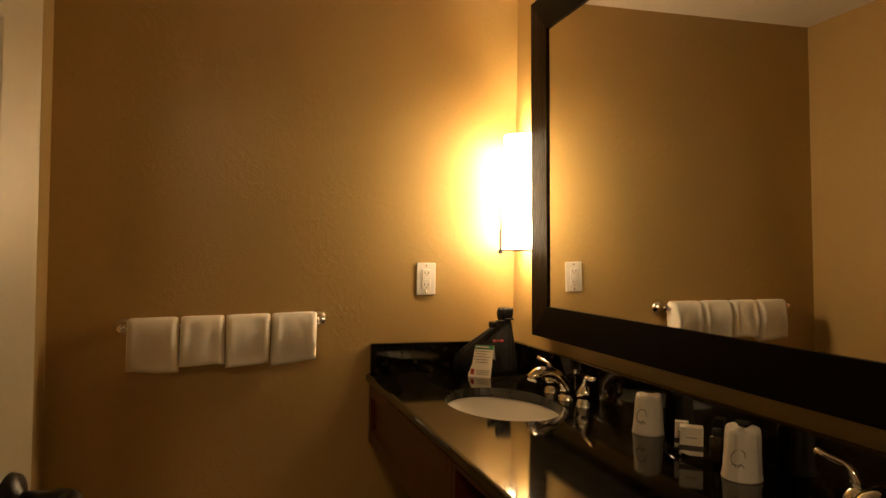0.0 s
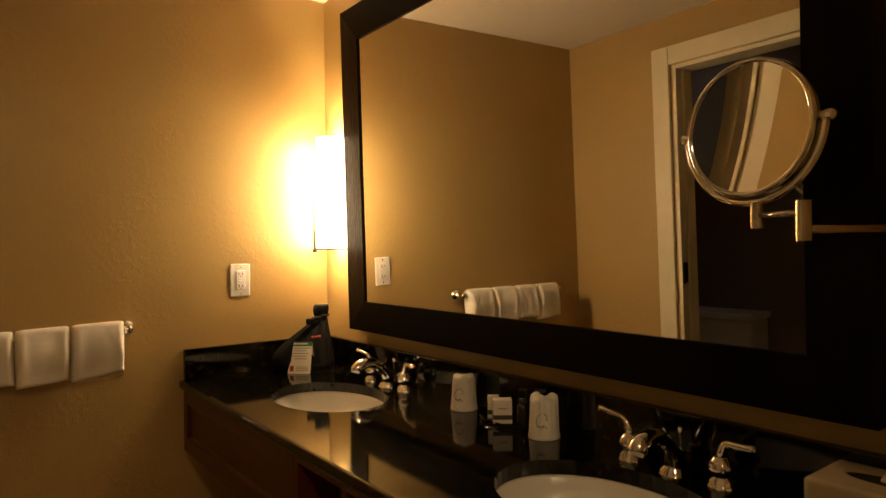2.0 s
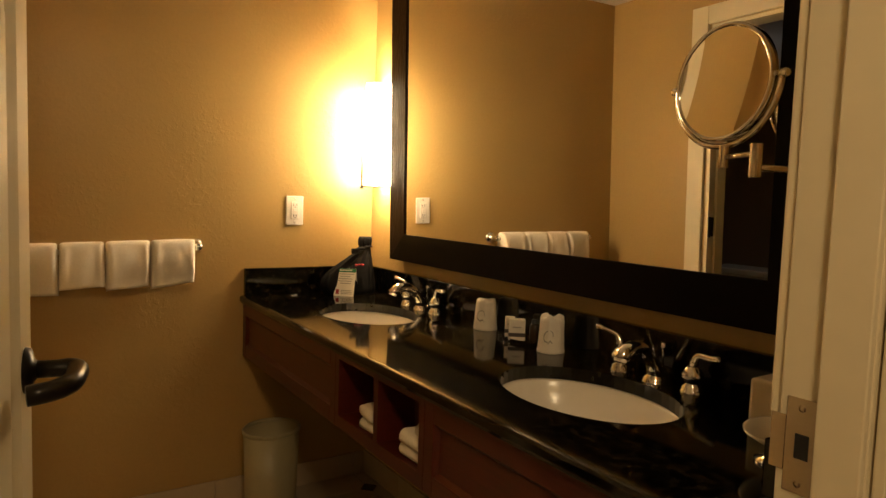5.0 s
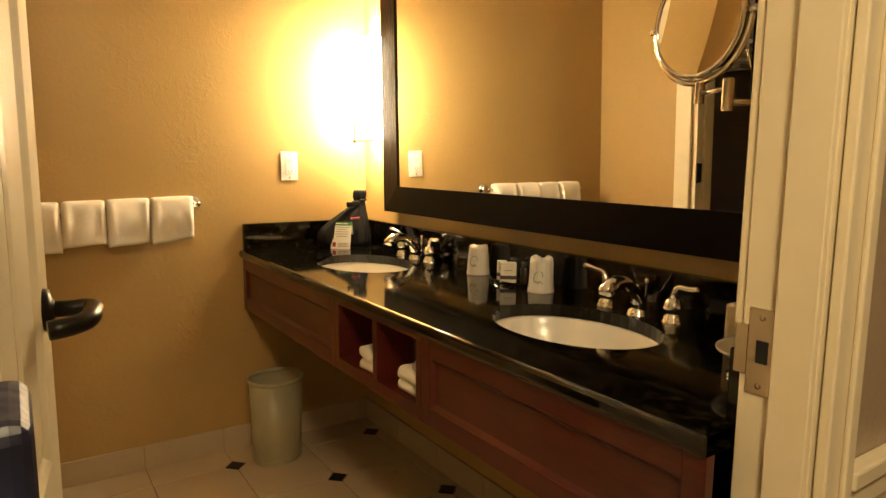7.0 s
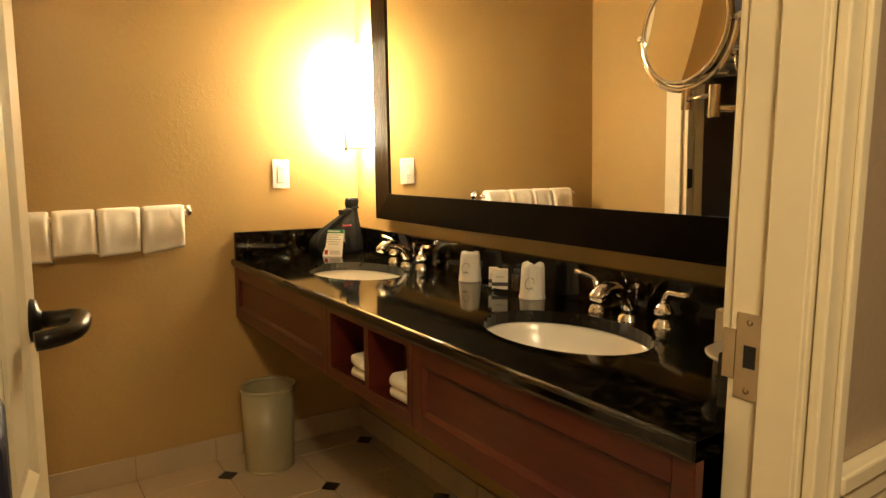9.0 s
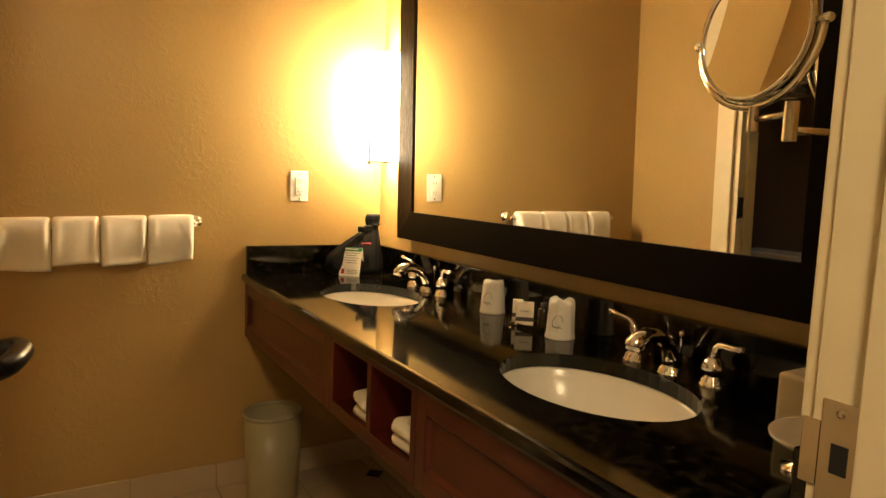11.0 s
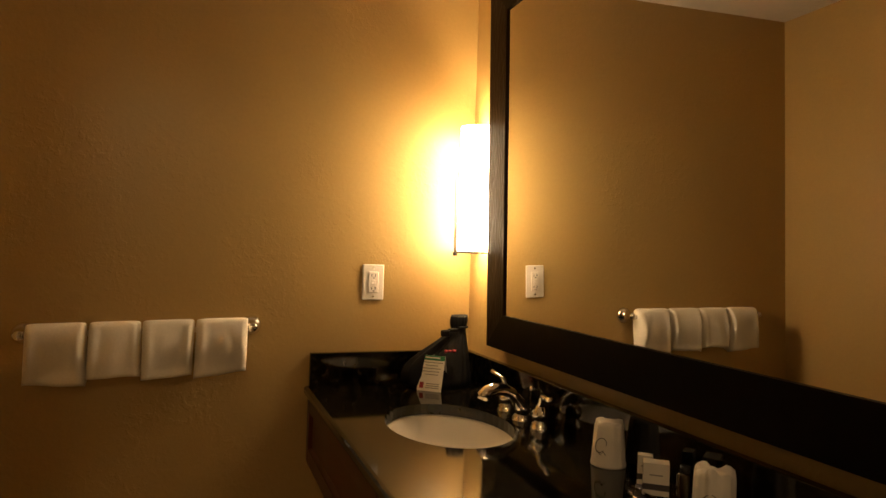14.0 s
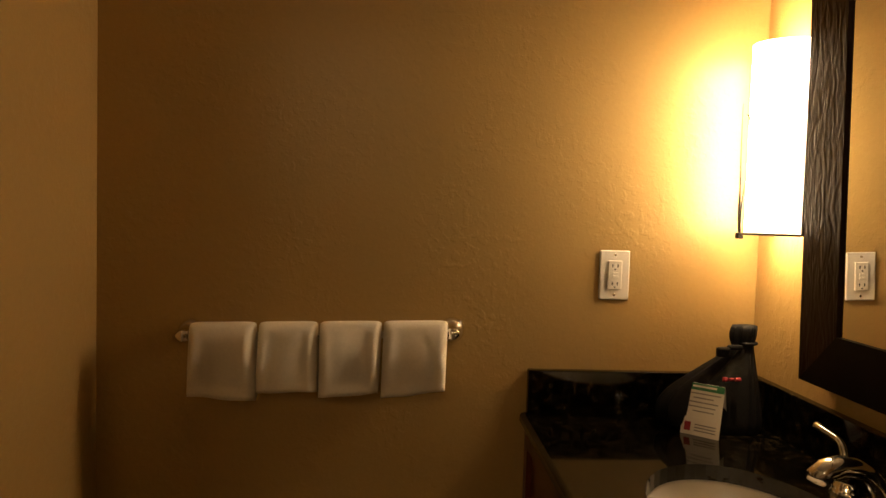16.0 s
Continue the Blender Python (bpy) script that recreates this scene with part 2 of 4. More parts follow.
# hall
structure("hall_wall_1", boxes((JR + 0.02, 1.3, YH - 0.003, YH, 0, ZC), (-3.0, JL - 0.02, YH - 0.003, YH, 0, ZC), (JL - 0.02, JR + 0.02, YH - 0.003, YH, DOOR_H + 0.02, ZC)), HALL_WALL, "grey-beige hall wall beside the bathroom door", "wall")
structure("hall_wall_2", boxes((-3.0, 1.3, -4.2, -4.1, 0, ZC)), HALL_WALL, "grey-beige hall wall", "wall")
structure("hall_wall_3", boxes((1.3, 1.4, -4.2, YD, 0, ZC)), HALL_WALL, "grey-beige hall end wall", "wall")
structure("hall_wall_4", boxes((-3.1, -3.0, -4.2, 1.0, 0, ZC)), HALL_WALL, "grey-beige hall end wall", "wall")
structure("hall_floor", boxes((-3.0, 1.3, -4.2, YD - 0.06, -0.1, 0.0)), CARPET, "brown hall carpet", "floor")

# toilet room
structure("toilet_room_wall_1", boxes((-2.62, -2.5, -1.75, 0.5, 0, ZC), (-2.5, -2.32, -1.75, -0.78, 0, ZC)), DARK_WALL, "dark brown toilet room wall", "wall")
structure("toilet_room_wall_2", boxes((-2.5, XL - T, 0.38, 0.5, 0, ZC), (-2.32, XL - T, -1.75, -1.63, 0, ZC), (XL - T, XL, 0.12, 0.5, 0, ZC)), DARK_WALL, "dark brown toilet room side wall", "wall")
structure("toilet_room_floor", boxes((-2.62, XL - T / 2, -1.75, 0.5, -0.1, 0.0)), TILE, "beige tiled toilet room floor", "floor")
structure("floor_bed", boxes((XL - T / 2, 0.0, YD - 0.06, 0.0, -0.1, -0.003)), GROUT, "grouted bed of the tiled bathroom floor", "floor")


# ---- trim ----
def casing(name, bm, label):
    return structure(name, bm, TRIM, label, "door casing")


def jamb_bm():
    return boxes((JR, JR + 0.02, YH, YD, 0, DOOR_H), (JR - 0.012, JR, YH + 0.001, -2.108, 0, DOOR_H),
                 (JL - 0.02, JL, YH, YD, 0, DOOR_H), (JL, JL + 0.012, YH + 0.001, -2.108, 0, DOOR_H),
                 (JL - 0.02, JR + 0.02, YH, YD, DOOR_H, DOOR_H + 0.02), (JL, JR, YH + 0.001, -2.108, DOOR_H - 0.012, DOOR_H), bevel=0.002)


casing("door_frame_1", jamb_bm(), "cream painted entrance door frame with stop")
W = 0.052


def casing_bm(y0, y1, y2):
    return boxes((JR + 0.006, JR + 0.006 + W, y0, y1, 0, DOOR_H + 0.07), (JL - 0.006 - W, JL - 0.006, y0, y1, 0, DOOR_H + 0.07), (JL - 0.006, JR + 0.006, y0, y1, DOOR_H + 0.006, DOOR_H + 0.07),
                 (JR + W - 0.012, JR + 0.006 + W + 0.004, y2, y0, 0, DOOR_H + 0.074), (JL - 0.01 - W, JL - W + 0.012, y2, y0, 0, DOOR_H + 0.074), bevel=0.003)


casing("trim_1", casing_bm(YH - 0.018, YH - 0.003, YH - 0.026), "cream painted casing on the hall side")
casing("trim_2", boxes((JL - 0.006 - W, JL - 0.006, YD, YD + 0.016, 0, DOOR_H + 0.07), (JL - 0.006, JR + 0.006, YD, YD + 0.016, DOOR_H + 0.006, DOOR_H + 0.07), (JR + 0.006, JR + 0.006 + W, YD, YD + 0.016, 0.95, DOOR_H + 0.07), bevel=0.003), "cream painted casing on the bathroom side")
casing("trim_3", boxes((XL, XL + 0.018, OY1 + 0.010, OY1 + 0.095, 0, OZ + 0.085), (XL, XL + 0.018, OY0 - 0.095, OY0 - 0.010, 0, OZ + 0.085), (XL, XL + 0.018, OY0 - 0.010, OY1 + 0.010, OZ - 0.01 + 0.012, OZ + 0.085), bevel=0.004), "cream painted casing round the toilet room doorway")
casing("door_frame_2", boxes((XL - T, XL + 0.002, OY1 - 0.018, OY1, 0, OZ), (XL - T, XL + 0.002, OY0, OY0 + 0.018, 0, OZ), (XL - T, XL + 0.002, OY0 + 0.018, OY1 - 0.018, OZ - 0.018, OZ),
                             (XL - 0.075, XL - 0.04, OY1 - 0.030, OY1 - 0.018, 0, OZ - 0.018), (XL - 0.075, XL - 0.04, OY0 + 0.018, OY0 + 0.030, 0, OZ - 0.018), bevel=0.002), "cream painted toilet room door frame")
for nm, y0 in (("trim_4", 1),):
    casing(nm, boxes((JR + W + 0.012, 1.3, YH - 0.028, YH - 0.003, 0.752, 0.778), (JR + W + 0.012, 1.3, YH - 0.020, YH - 0.003, 0.715, 0.752), (JR + W + 0.012, 1.3, YH - 0.012, YH - 0.003, 0.690, 0.715),
                     (JR + W + 0.012, 1.3, YH - 0.016, YH - 0.003, 0.0, 0.12), (-3.0, JL - W - 0.012, YH - 0.028, YH - 0.003, 0.752, 0.778), (-3.0, JL - W - 0.012, YH - 0.018, YH - 0.003, 0.70, 0.752), bevel=0.004), "white chair rail and baseboard on the hall wall")

# hinge on the toilet room frame
hinge = thing("door_hinge", "dark metal door hinge on the toilet room frame", "hinge", (XL - 0.01, OY1 - 0.018, 1.06))
part("leaf", boxes((-0.028, 0.004, -0.003, 0.0, -0.045, 0.045), bevel=0.001), BRONZE, hinge)
part("barrel", tube(bmesh.new(), [(0.008, -0.006, -0.048), (0.008, -0.006, 0.048)], 0.006), BRONZE, hinge, smooth=True)

# strike plate
strike = thing("strike_plate", "brushed brass strike plate screwed to the door jamb", "strike plate", (JR, -2.086, 0.922))
part("plate", boxes((-0.002, 0.0, -0.020, 0.016, -0.058, 0.058), (-0.0025, -0.0005, 0.016, 0.034, -0.034, 0.034), bevel=0.0006), NICKEL, strike)
part("latch_hole", boxes((-0.0028, -0.0018, -0.012, 0.004, -0.015, 0.015)), SLOT, strike, "dark latch opening")
for dz in (-0.046, 0.046):
    part("screw", lathe(bmesh.new(), [(0, 0.0034), (0.003, 0.0032), (0.0045, 0.002)], 12, pose(0, -0.002, dz, 0, -90, 0)), NICKEL, strike, smooth=True)


# ---- entrance door ----
def panel_door():
    d = thing("door_1", "cream panelled door standing open into the bathroom", "door", (JL + 0.004, YD + 0.002, 0.0), 82.0, kind="structure")
    Wd, Td = 0.790, 0.035
    cols, rows = ((0.11, 0.35), (0.45, 0.69)), ((0.22, 0.60), (0.68, 1.48), (1.58, 1.90))
    bm = bmesh.new()
    zs, xs = [0.008], [0.0]
    for a, b in rows:
        zs += [a, b]
    zs.append(DOOR_H - 0.005)
    for a, b in cols:
        xs += [a, b]
    xs.append(Wd)
    for i in range(0, len(xs) - 1, 2):
        box(bm, xs[i], xs[i + 1], 0, Td, zs[0], zs[-1])
    for i in range(1, len(xs) - 1, 2):
        for j in range(0, len(zs) - 1, 2):
            box(bm, xs[i], xs[i + 1], 0, Td, zs[j], zs[j + 1])
    part("leaf", bm, DOORP, d)
    for a, b in cols:
        for c, e in rows:
            bm = bmesh.new()
            for y, s in ((0.006, 1), (Td - 0.006, -1)):
                def ring(k, yy):
                    return [bm.verts.new(p) for p in ((a + k, yy, c + k), (b - k, yy, c + k), (b - k, yy, e - k), (a + k, yy, e - k))]
                rs = [ring(0.0, y - s * 0.0065), ring(0.010, y - s * 0.001), ring(0.020, y + s * 0.004), ring(0.034, y + s * 0.004), ring(0.058, y - s * 0.003)]
                for r0, r1 in zip(rs, rs[1:]):
                    for k in range(4):
                        bm.faces.new((r0[k], r0[(k + 1) % 4], r1[(k + 1) % 4], r1[k]))
                bm.faces.new(rs[-1])
            part("panel", bm, DOORP, d)
    for s, y in ((-1, 0.0), (1, Td)):
        h = part("lever_handle", lathe(bmesh.new(), [(0, 0.016), (0.014, 0.016), (0.018, 0.012), (0.033, 0.008), (0.035, 0.0)], 28, pose(Wd - 0.06, y, 0.922, 90 * -s, 0, 0) if s > 0 else pose(Wd - 0.06, y, 0.922, 90, 0, 0)), BRONZE, d, "dark bronze lever handle", True)
        path = [(Wd - 0.06, y + s * 0.01, 0.922), (Wd - 0.06, y + s * 0.045, 0.922)] + arc((Wd - 0.06, y + s * 0.055, 0.922), (Wd - 0.06, y + s * 0.072, 0.922), (Wd - 0.085, y + s * 0.072, 0.921), 6) + arc((Wd - 0.12, y + s * 0.070, 0.919), (Wd - 0.16, y + s * 0.066, 0.915), (Wd - 0.168, y + s * 0.016, 0.912), 6)
        bm = tube(bmesh.new(), path, [0.0135] * 2 + [0.0150] * 7 + [0.0150] * 7)
        part("lever", bm, BRONZE, h, smooth=True)
    return d


panel_door()


# ---- vanity ----
def worktop():
    x0, x1, y0, y1 = -0.548, -0.0005, YD + 0.001, -0.0005
    n = 48
    bm = bmesh.new()
    for (ya, yb), (cx, cy) in zip(((y0, -1.040), (-1.040, y1)), SINKS):
        outer, inner = {}, {}
        for z in (TOP, TOP - 0.03):
            o, q = [], []
            for k in range(n):
                a = 2 * math.pi * k / n
                c, s = math.cos(a), math.sin(a)
                q.append(bm.verts.new((cx + SA * c, cy + SB * s, z)))
                tx = (x1 - cx) / c if c > 1e-9 else (x0 - cx) / c if c < -1e-9 else 1e9
                ty = (yb - cy) / s if s > 1e-9 else (ya - cy) / s if s < -1e-9 else 1e9
                t = min(tx, ty)
                o.append(bm.verts.new((cx + t * c, cy + t * s, z)))
            outer[z], inner[z] = o, q
            for k in range(n):
                j = (k + 1) % n
                pts = [o[k], o[j], q[j], q[k]]
                ca, cb = o[k].co, o[j].co
                f = bm.faces.new(pts)
                if abs(ca.x - cb.x) > 1e-6 and abs(ca.y - cb.y) > 1e-6:
                    kx = x1 if max(ca.x, cb.x) > x1 - 1e-6 else x0
                    ky = yb if max(ca.y, cb.y) > yb - 1e-6 else ya
                    bm.faces.new((o[k], bm.verts.new((kx, ky, z)), o[j]))
        for k in range(n):
            j = (k + 1) % n
            bm.faces.new((inner[TOP][k], inner[TOP][j], inner[TOP - 0.03][j], inner[TOP - 0.03][k]))
    ob = link("worktop", bm, GRANITE)
    tagged(ob, "polished black granite worktop with two sink cut-outs", "worktop")
    edge = bmesh.new()
    prof = [(0.0, 0.0), (-0.006, -0.002), (-0.010, -0.007), (-0.010, -0.020), (-0.006, -0.028), (0.0, -0.030)]
    rings = [[edge.verts.new((x0 + px, y, TOP + pz)) for px, pz in prof] for y in (y0, y1)]
    for k in range(len(prof) - 1):
        edge.faces.new((rings[0][k], rings[0][k + 1], rings[1][k + 1], rings[1][k]))
    edge.faces.new(rings[0])
    edge.faces.new(rings[1])
    part("rounded_edge", edge, GRANITE, ob)
    part("backsplash", boxes((-0.020, -0.0005, y0, y1, TOP, TOP + 0.105), bevel=0.002), GRANITE, ob)
    part("side_splash", boxes((x0 + 0.004, -0.0205, -0.020, -0.0005, TOP, TOP + 0.105), bevel=0.002), GRANITE, ob)
    part("side_splash", boxes((x0 + 0.07, -0.0205, y0, y0 + 0.02, TOP, TOP + 0.105), bevel=0.002), GRANITE, ob)


SINKS = ((-0.268, -1.533), (-0.275, -0.528))
SA, SB = 0.157, 0.214
worktop()


def sink(c, label):
    s = thing("sink", label, "sink", (c[0], c[1], TOP - 0.031), group="sinks in the vanity")
    prof = [(1.08, 0.0), (1.02, 0.0), (1.0, -0.006), (0.97, -0.022), (0.90, -0.055), (0.76, -0.090), (0.55, -0.112), (0.3, -0.124), (0.14, -0.128)]
    bm = lathe(bmesh.new(), prof, 48, None, SA, SB)
    lathe(bm, [(1.08, 0.0), (1.07, -0.02), (1.02, -0.06), (0.9, -0.10), (0.64, -0.130), (0.14, -0.140)], 48, None, SA, SB)
    part("basin", bm, PORCELAIN, s, smooth=True)
    part("drain", lathe(bmesh.new(), [(0, -0.122), (0.016, -0.122), (0.023, -0.125), (0.024, -0.132)], 24), CHROME, s, "chrome drain", True)


sink(SINKS[0], "white oval undermount basin beside the soap dish")
sink(SINKS[1], "white oval undermount basin in front of the bag")


def faucet(cy, label):
    f = thing("faucet", label, "faucet", (-0.068, cy, TOP), group="faucets on the vanity")
    f.scale = (0.93, 0.97, 0.93)
    bell = [(0, 0.062), (0.012, 0.062), (0.015, 0.058), (0.0195, 0.052), (0.0235, 0.044), (0.0240, 0.037), (0.0215, 0.030), (0.0165, 0.024), (0.0165, 0.021), (0.0225, 0.016), (0.0225, 0.010), (0.024, 0.008), (0.026, 0.004), (0.026, 0.0)]
    for s in (1, -1):
        b = part("handle_base", lathe(bmesh.new(), bell, 28, pose(0, 0.1 * s, 0)), CHROME, f, smooth=True)
        up = 0.011 if s > 0 else 0.0
        pts = [Vector((0, 0.1 * s, 0.055)), Vector((-0.002, 0.104 * s, 0.072))] + arc((-0.003, 0.108 * s, 0.083), (-0.004, 0.114 * s, 0.091 + 0.2 * up), (-0.006, 0.126 * s, 0.090 + 0.45 * up), 5) + [Vector((-0.010, 0.148 * s, 0.0905 + 0.75 * up)), Vector((-0.014, 0.168 * s, 0.093 + up)), Vector((-0.0145, 0.172 * s, 0.094 + up))]
        part("lever", tube(bmesh.new(), pts, [0.013, 0.0095, 0.008, 0.0075, 0.007, 0.0068, 0.0066, 0.0064, 0.0068, 0.0078, 0.004]), CHROME, b, smooth=True)
    part("spout_base", lathe(bmesh.new(), [(0.018, 0.026), (0.020, 0.016), (0.026, 0.010), (0.027, 0.004), (0.029, 0.0)], 28), CHROME, f, smooth=True)
    pts = [Vector((0.002, 0, 0.016)), Vector((-0.004, 0, 0.036)), Vector((-0.017, 0, 0.057)), Vector((-0.036, 0, 0.075)), Vector((-0.060, 0, 0.087)), Vector((-0.088, 0, 0.089)), Vector((-0.110, 0, 0.082)), Vector((-0.124, 0, 0.070)), Vector((-0.127, 0, 0.062))]
    part("spout", tube(bmesh.new(), pts, [0.022, 0.019, 0.0170, 0.0165, 0.0170, 0.0185, 0.0195, 0.0185, 0.014], 20), CHROME, f, smooth=True)
    part("lift_rod", lathe(bmesh.new(), [(0, 0.092), (0.004, 0.091), (0.0065, 0.084), (0.005, 0.078), (0.003, 0.074), (0.003, 0.0)], 14, pose(0.028, 0, 0)), CHROME, f, smooth=True)


faucet(-1.550, "polished chrome two-handle faucet beside the soap dish")
faucet(-0.535, "polished chrome two-handle faucet next to the bag")

CF, CB0, CB1 = -0.545, 0.575, TOP - 0.0305


def panel_cabinet(y0, y1, label):
    c = thing("vanity_cabinet", label, "cabinet", group="wall-hung vanity cabinets")
    part("body", boxes((CF + 0.02, -0.002, y0, y1, CB0, CB0 + 0.016), (CF + 0.02, -0.002, y0, y0 + 0.016, CB0 + 0.016, CB0 + 0.06), (CF + 0.02, -0.002, y1 - 0.016, y1, CB0 + 0.016, CB0 + 0.06), (-0.014, -0.002, y0 + 0.016, y1 - 0.016, CB0 + 0.016, CB1)), CABIN, c)
    s = 0.036
    bm = boxes((CF, CF + 0.0195, y0, y0 + s, CB0, CB1), (CF, CF + 0.0195, y1 - s, y1, CB0, CB1), (CF, CF + 0.0195, y0 + s, y1 - s, CB0, CB0 + 0.045), (CF, CF + 0.0195, y0 + s, y1 - s, CB1 - 0.045, CB1), bevel=0.0015)
    part("front_frame", bm, CABINET, c)
    bm = bmesh.new()
    a = [bm.verts.new(p) for p in ((CF + 0.003, y0 + s, CB0 + 0.045), (CF + 0.003, y1 - s, CB0 + 0.045), (CF + 0.003, y1 - s, CB1 - 0.045), (CF + 0.003, y0 + s, CB1 - 0.045))]
    b = [bm.verts.new(p) for p in ((CF + 0.011, y0 + s + 0.01, CB0 + 0.055), (CF + 0.011, y1 - s - 0.01, CB0 + 0.055), (CF + 0.011, y1 - s - 0.01, CB1 - 0.055), (CF + 0.011, y0 + s + 0.01, CB1 - 0.055))]
    for k in range(4):
        bm.faces.new((a[k], a[(k + 1) % 4], b[(k + 1) % 4], b[k]))
    bm.faces.new(b)
    part("front_panel", bm, CABINET, c)


CY0, CY1 = -1.340, -0.878
panel_cabinet(CY1 + 0.001, -0.002, "cherry wood wall-hung cabinet with a recessed panel against the end wall")
panel_cabinet(YD + 0.002, CY0 - 0.001, "cherry wood wall-hung cabinet with a long recessed panel by the door")
cub = thing("open_cabinet", "cherry wood open cabinet with two towel cubbies", "cabinet", group="wall-hung vanity cabinets")
MID = -1.117
part("bottom_board", boxes((CF, -0.44, CY0, CY1, CB0, CB0 + 0.034), bevel=0.001), CABINET, cub)
part("top_board", boxes((CF, -0.44, CY0, CY1, CB1 - 0.016, CB1), bevel=0.001), CABINET, cub)
for y in (CY0, MID - 0.011, CY1 - 0.022):
    part("upright_board", boxes((CF, -0.44, y, y + 0.022, CB0 + 0.034, CB1 - 0.016), bevel=0.001), CABINET, cub)
part("back_board", boxes((-0.44, -0.43, CY0, CY1, CB0, CB1)), CABIN, cub)


def folded_towel(bm, cx, cy, z, lx, ly, h, layers, mound=False):
    """Stack of folded layers with rolled front edges."""
    for k in range(layers):
        z0 = z + k * h / layers
        hh = h / layers * 0.96
        e = 0.006 * math.sin(k * 2.1 + cy * 9)
        n0 = len(bm.verts)
        box(bm, cx - lx / 2 + e, cx + lx / 2 + e, cy - ly / 2 - e * 0.5, cy + ly / 2 + e * 0.5, z0, z0 + hh, bevel=hh * 0.46, seg=3)
    if mound:
        lathe(bm, [(1.0, -0.006), (0.97, 0.006), (0.80, 0.022), (0.45, 0.036), (0.0, 0.042)], 24, pose(cx + 0.012, cy - 0.012, z + h - 0.004), lx * 0.44, ly * 0.42)
    for v in bm.verts:
        v.co.x += 0.005 * math.sin(40 * v.co.y + 55 * v.co.z)
        v.co.z += 0.0025 * math.sin(60 * v.co.x + 45 * v.co.y) * (v.co.z > z + 0.01)
    return bm


for y0, mound in ((CY0 + 0.024, True), (MID + 0.013, True)):
    tagged(link("folded_towel", folded_towel(bmesh.new(), -0.492, y0 + 0.052, CB0 + 0.034, 0.092, 0.100, 0.066, 2, mound), TERRY, True), "folded white terry towels in a vanity cubby", "towel", "towels in the vanity cubbies")

# ---- wall mirror ----
MY0, MY1, MZ0, MZ1 = -1.899, -0.274, 0.969, 2.068
IY0, IY1, IZ0, IZ1 = -1.796, -0.376, 1.069, 1.955
mir = thing("wall_mirror", "large wall mirror in a wide espresso wood frame with carved waves", "mirror")
mir.matrix_basis = Matrix.Translation((0, MY1, MZ0)) @ pose(0, 0, 0, 0, -1.18, -0.52) @ Matrix.Translation((0, -MY1, -MZ0))
part("glass", boxes((-0.047, -0.004, IY0 - 0.01, IY1 + 0.01, IZ0 - 0.01, IZ1 + 0.01)), MIRROR, mir, "clear mirror glass")


def frame_bar(a, b, horizontal):
    bm = bmesh.new()
    if horizontal:
        z0, z1 = (MZ0, IZ0) if a == "low" else (IZ1, MZ1)
        outer, inner = ((MZ0, IZ0) if a == "low" else (MZ1, IZ1))
        q = [(MY0, outer), (MY1, outer), (IY1, inner), (IY0, inner)]
        pts = [(y, z) for y, z in q]
    else:
        outer, inner = (MY1, IY1) if a == "far" else (MY0, IY0)
        q = [(outer, MZ0), (outer, MZ1), (inner, IZ1), (inner, IZ0)]
        pts = q
    front = [bm.verts.new((-0.057 if i < 2 else -0.053, y, z)) for i, (y, z) in enumerate(pts)]
    back = [bm.verts.new((-0.0015, y, z)) for y, z in pts]
    bm.faces.new(front)
    bm.faces.new(back[::-1])
    for k in range(4):
        bm.faces.new((front[k], front[(k + 1) % 4], back[(k + 1) % 4], back[k]))
    return bm


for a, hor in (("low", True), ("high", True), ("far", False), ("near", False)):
    # Only the bar by the sconce takes the lit, carved copy.
    part("frame_side", frame_bar(a, None, hor), FRAME if a == "far" else FRAME_SHADED, mir)


# ---- sconce ----
sc = thing("wall_sconce", "lit wall sconce with curved white glass and dark metal twigs", "wall lamp", (0, -0.130, 0))
bm = bmesh.new()
n = 20
for z0, z1 in ((1.252, 1.655),):
    ro, ri = [], []
    for k in range(n + 1):
        a = math.pi * k / n
        ro.append((-0.018 - 0.082 * math.sin(a), 0.062 * math.cos(a)))
        ri.append((-0.018 - 0.078 * math.sin(a), 0.058 * math.cos(a)))
    grid = [[bm.verts.new((x, y, z)) for x, y in r] for r in (ro, ri) for z in (z0, z1)]
    for k in range(n):
        bm.faces.new((grid[0][k], grid[0][k + 1], grid[1][k + 1], grid[1][k]))
        bm.faces.new((grid[2][k], grid[3][k], grid[3][k + 1], grid[2][k + 1]))
        bm.faces.new((grid[1][k], grid[1][k + 1], grid[3][k + 1], grid[3][k]))
        bm.faces.new((grid[0][k], grid[2][k], grid[2][k + 1], grid[0][k + 1]))
part("shade", bm, BOOTH, sc, "glowing white glass shade", True)
part("back_plate", boxes((-0.012, -0.001, -0.052, 0.052, 1.30, 1.61), bevel=0.002), NICKEL, sc)
for s in (1, -1):
    part("side_rail", boxes((-0.020, -0.002, s * 0.066 - 0.003, s * 0.066 + 0.003, 1.246, 1.66), bevel=0.001), BRONZE, sc)
bm = bmesh.new()
pr = [(-0.018 - 0.085 * math.sin(math.pi * k / n), 0.066 * math.cos(math.pi * k / n), 1.248) for k in range(n + 1)]
part("bottom_ring", tube(bm, pr, 0.0028, 8), BRONZE, sc)
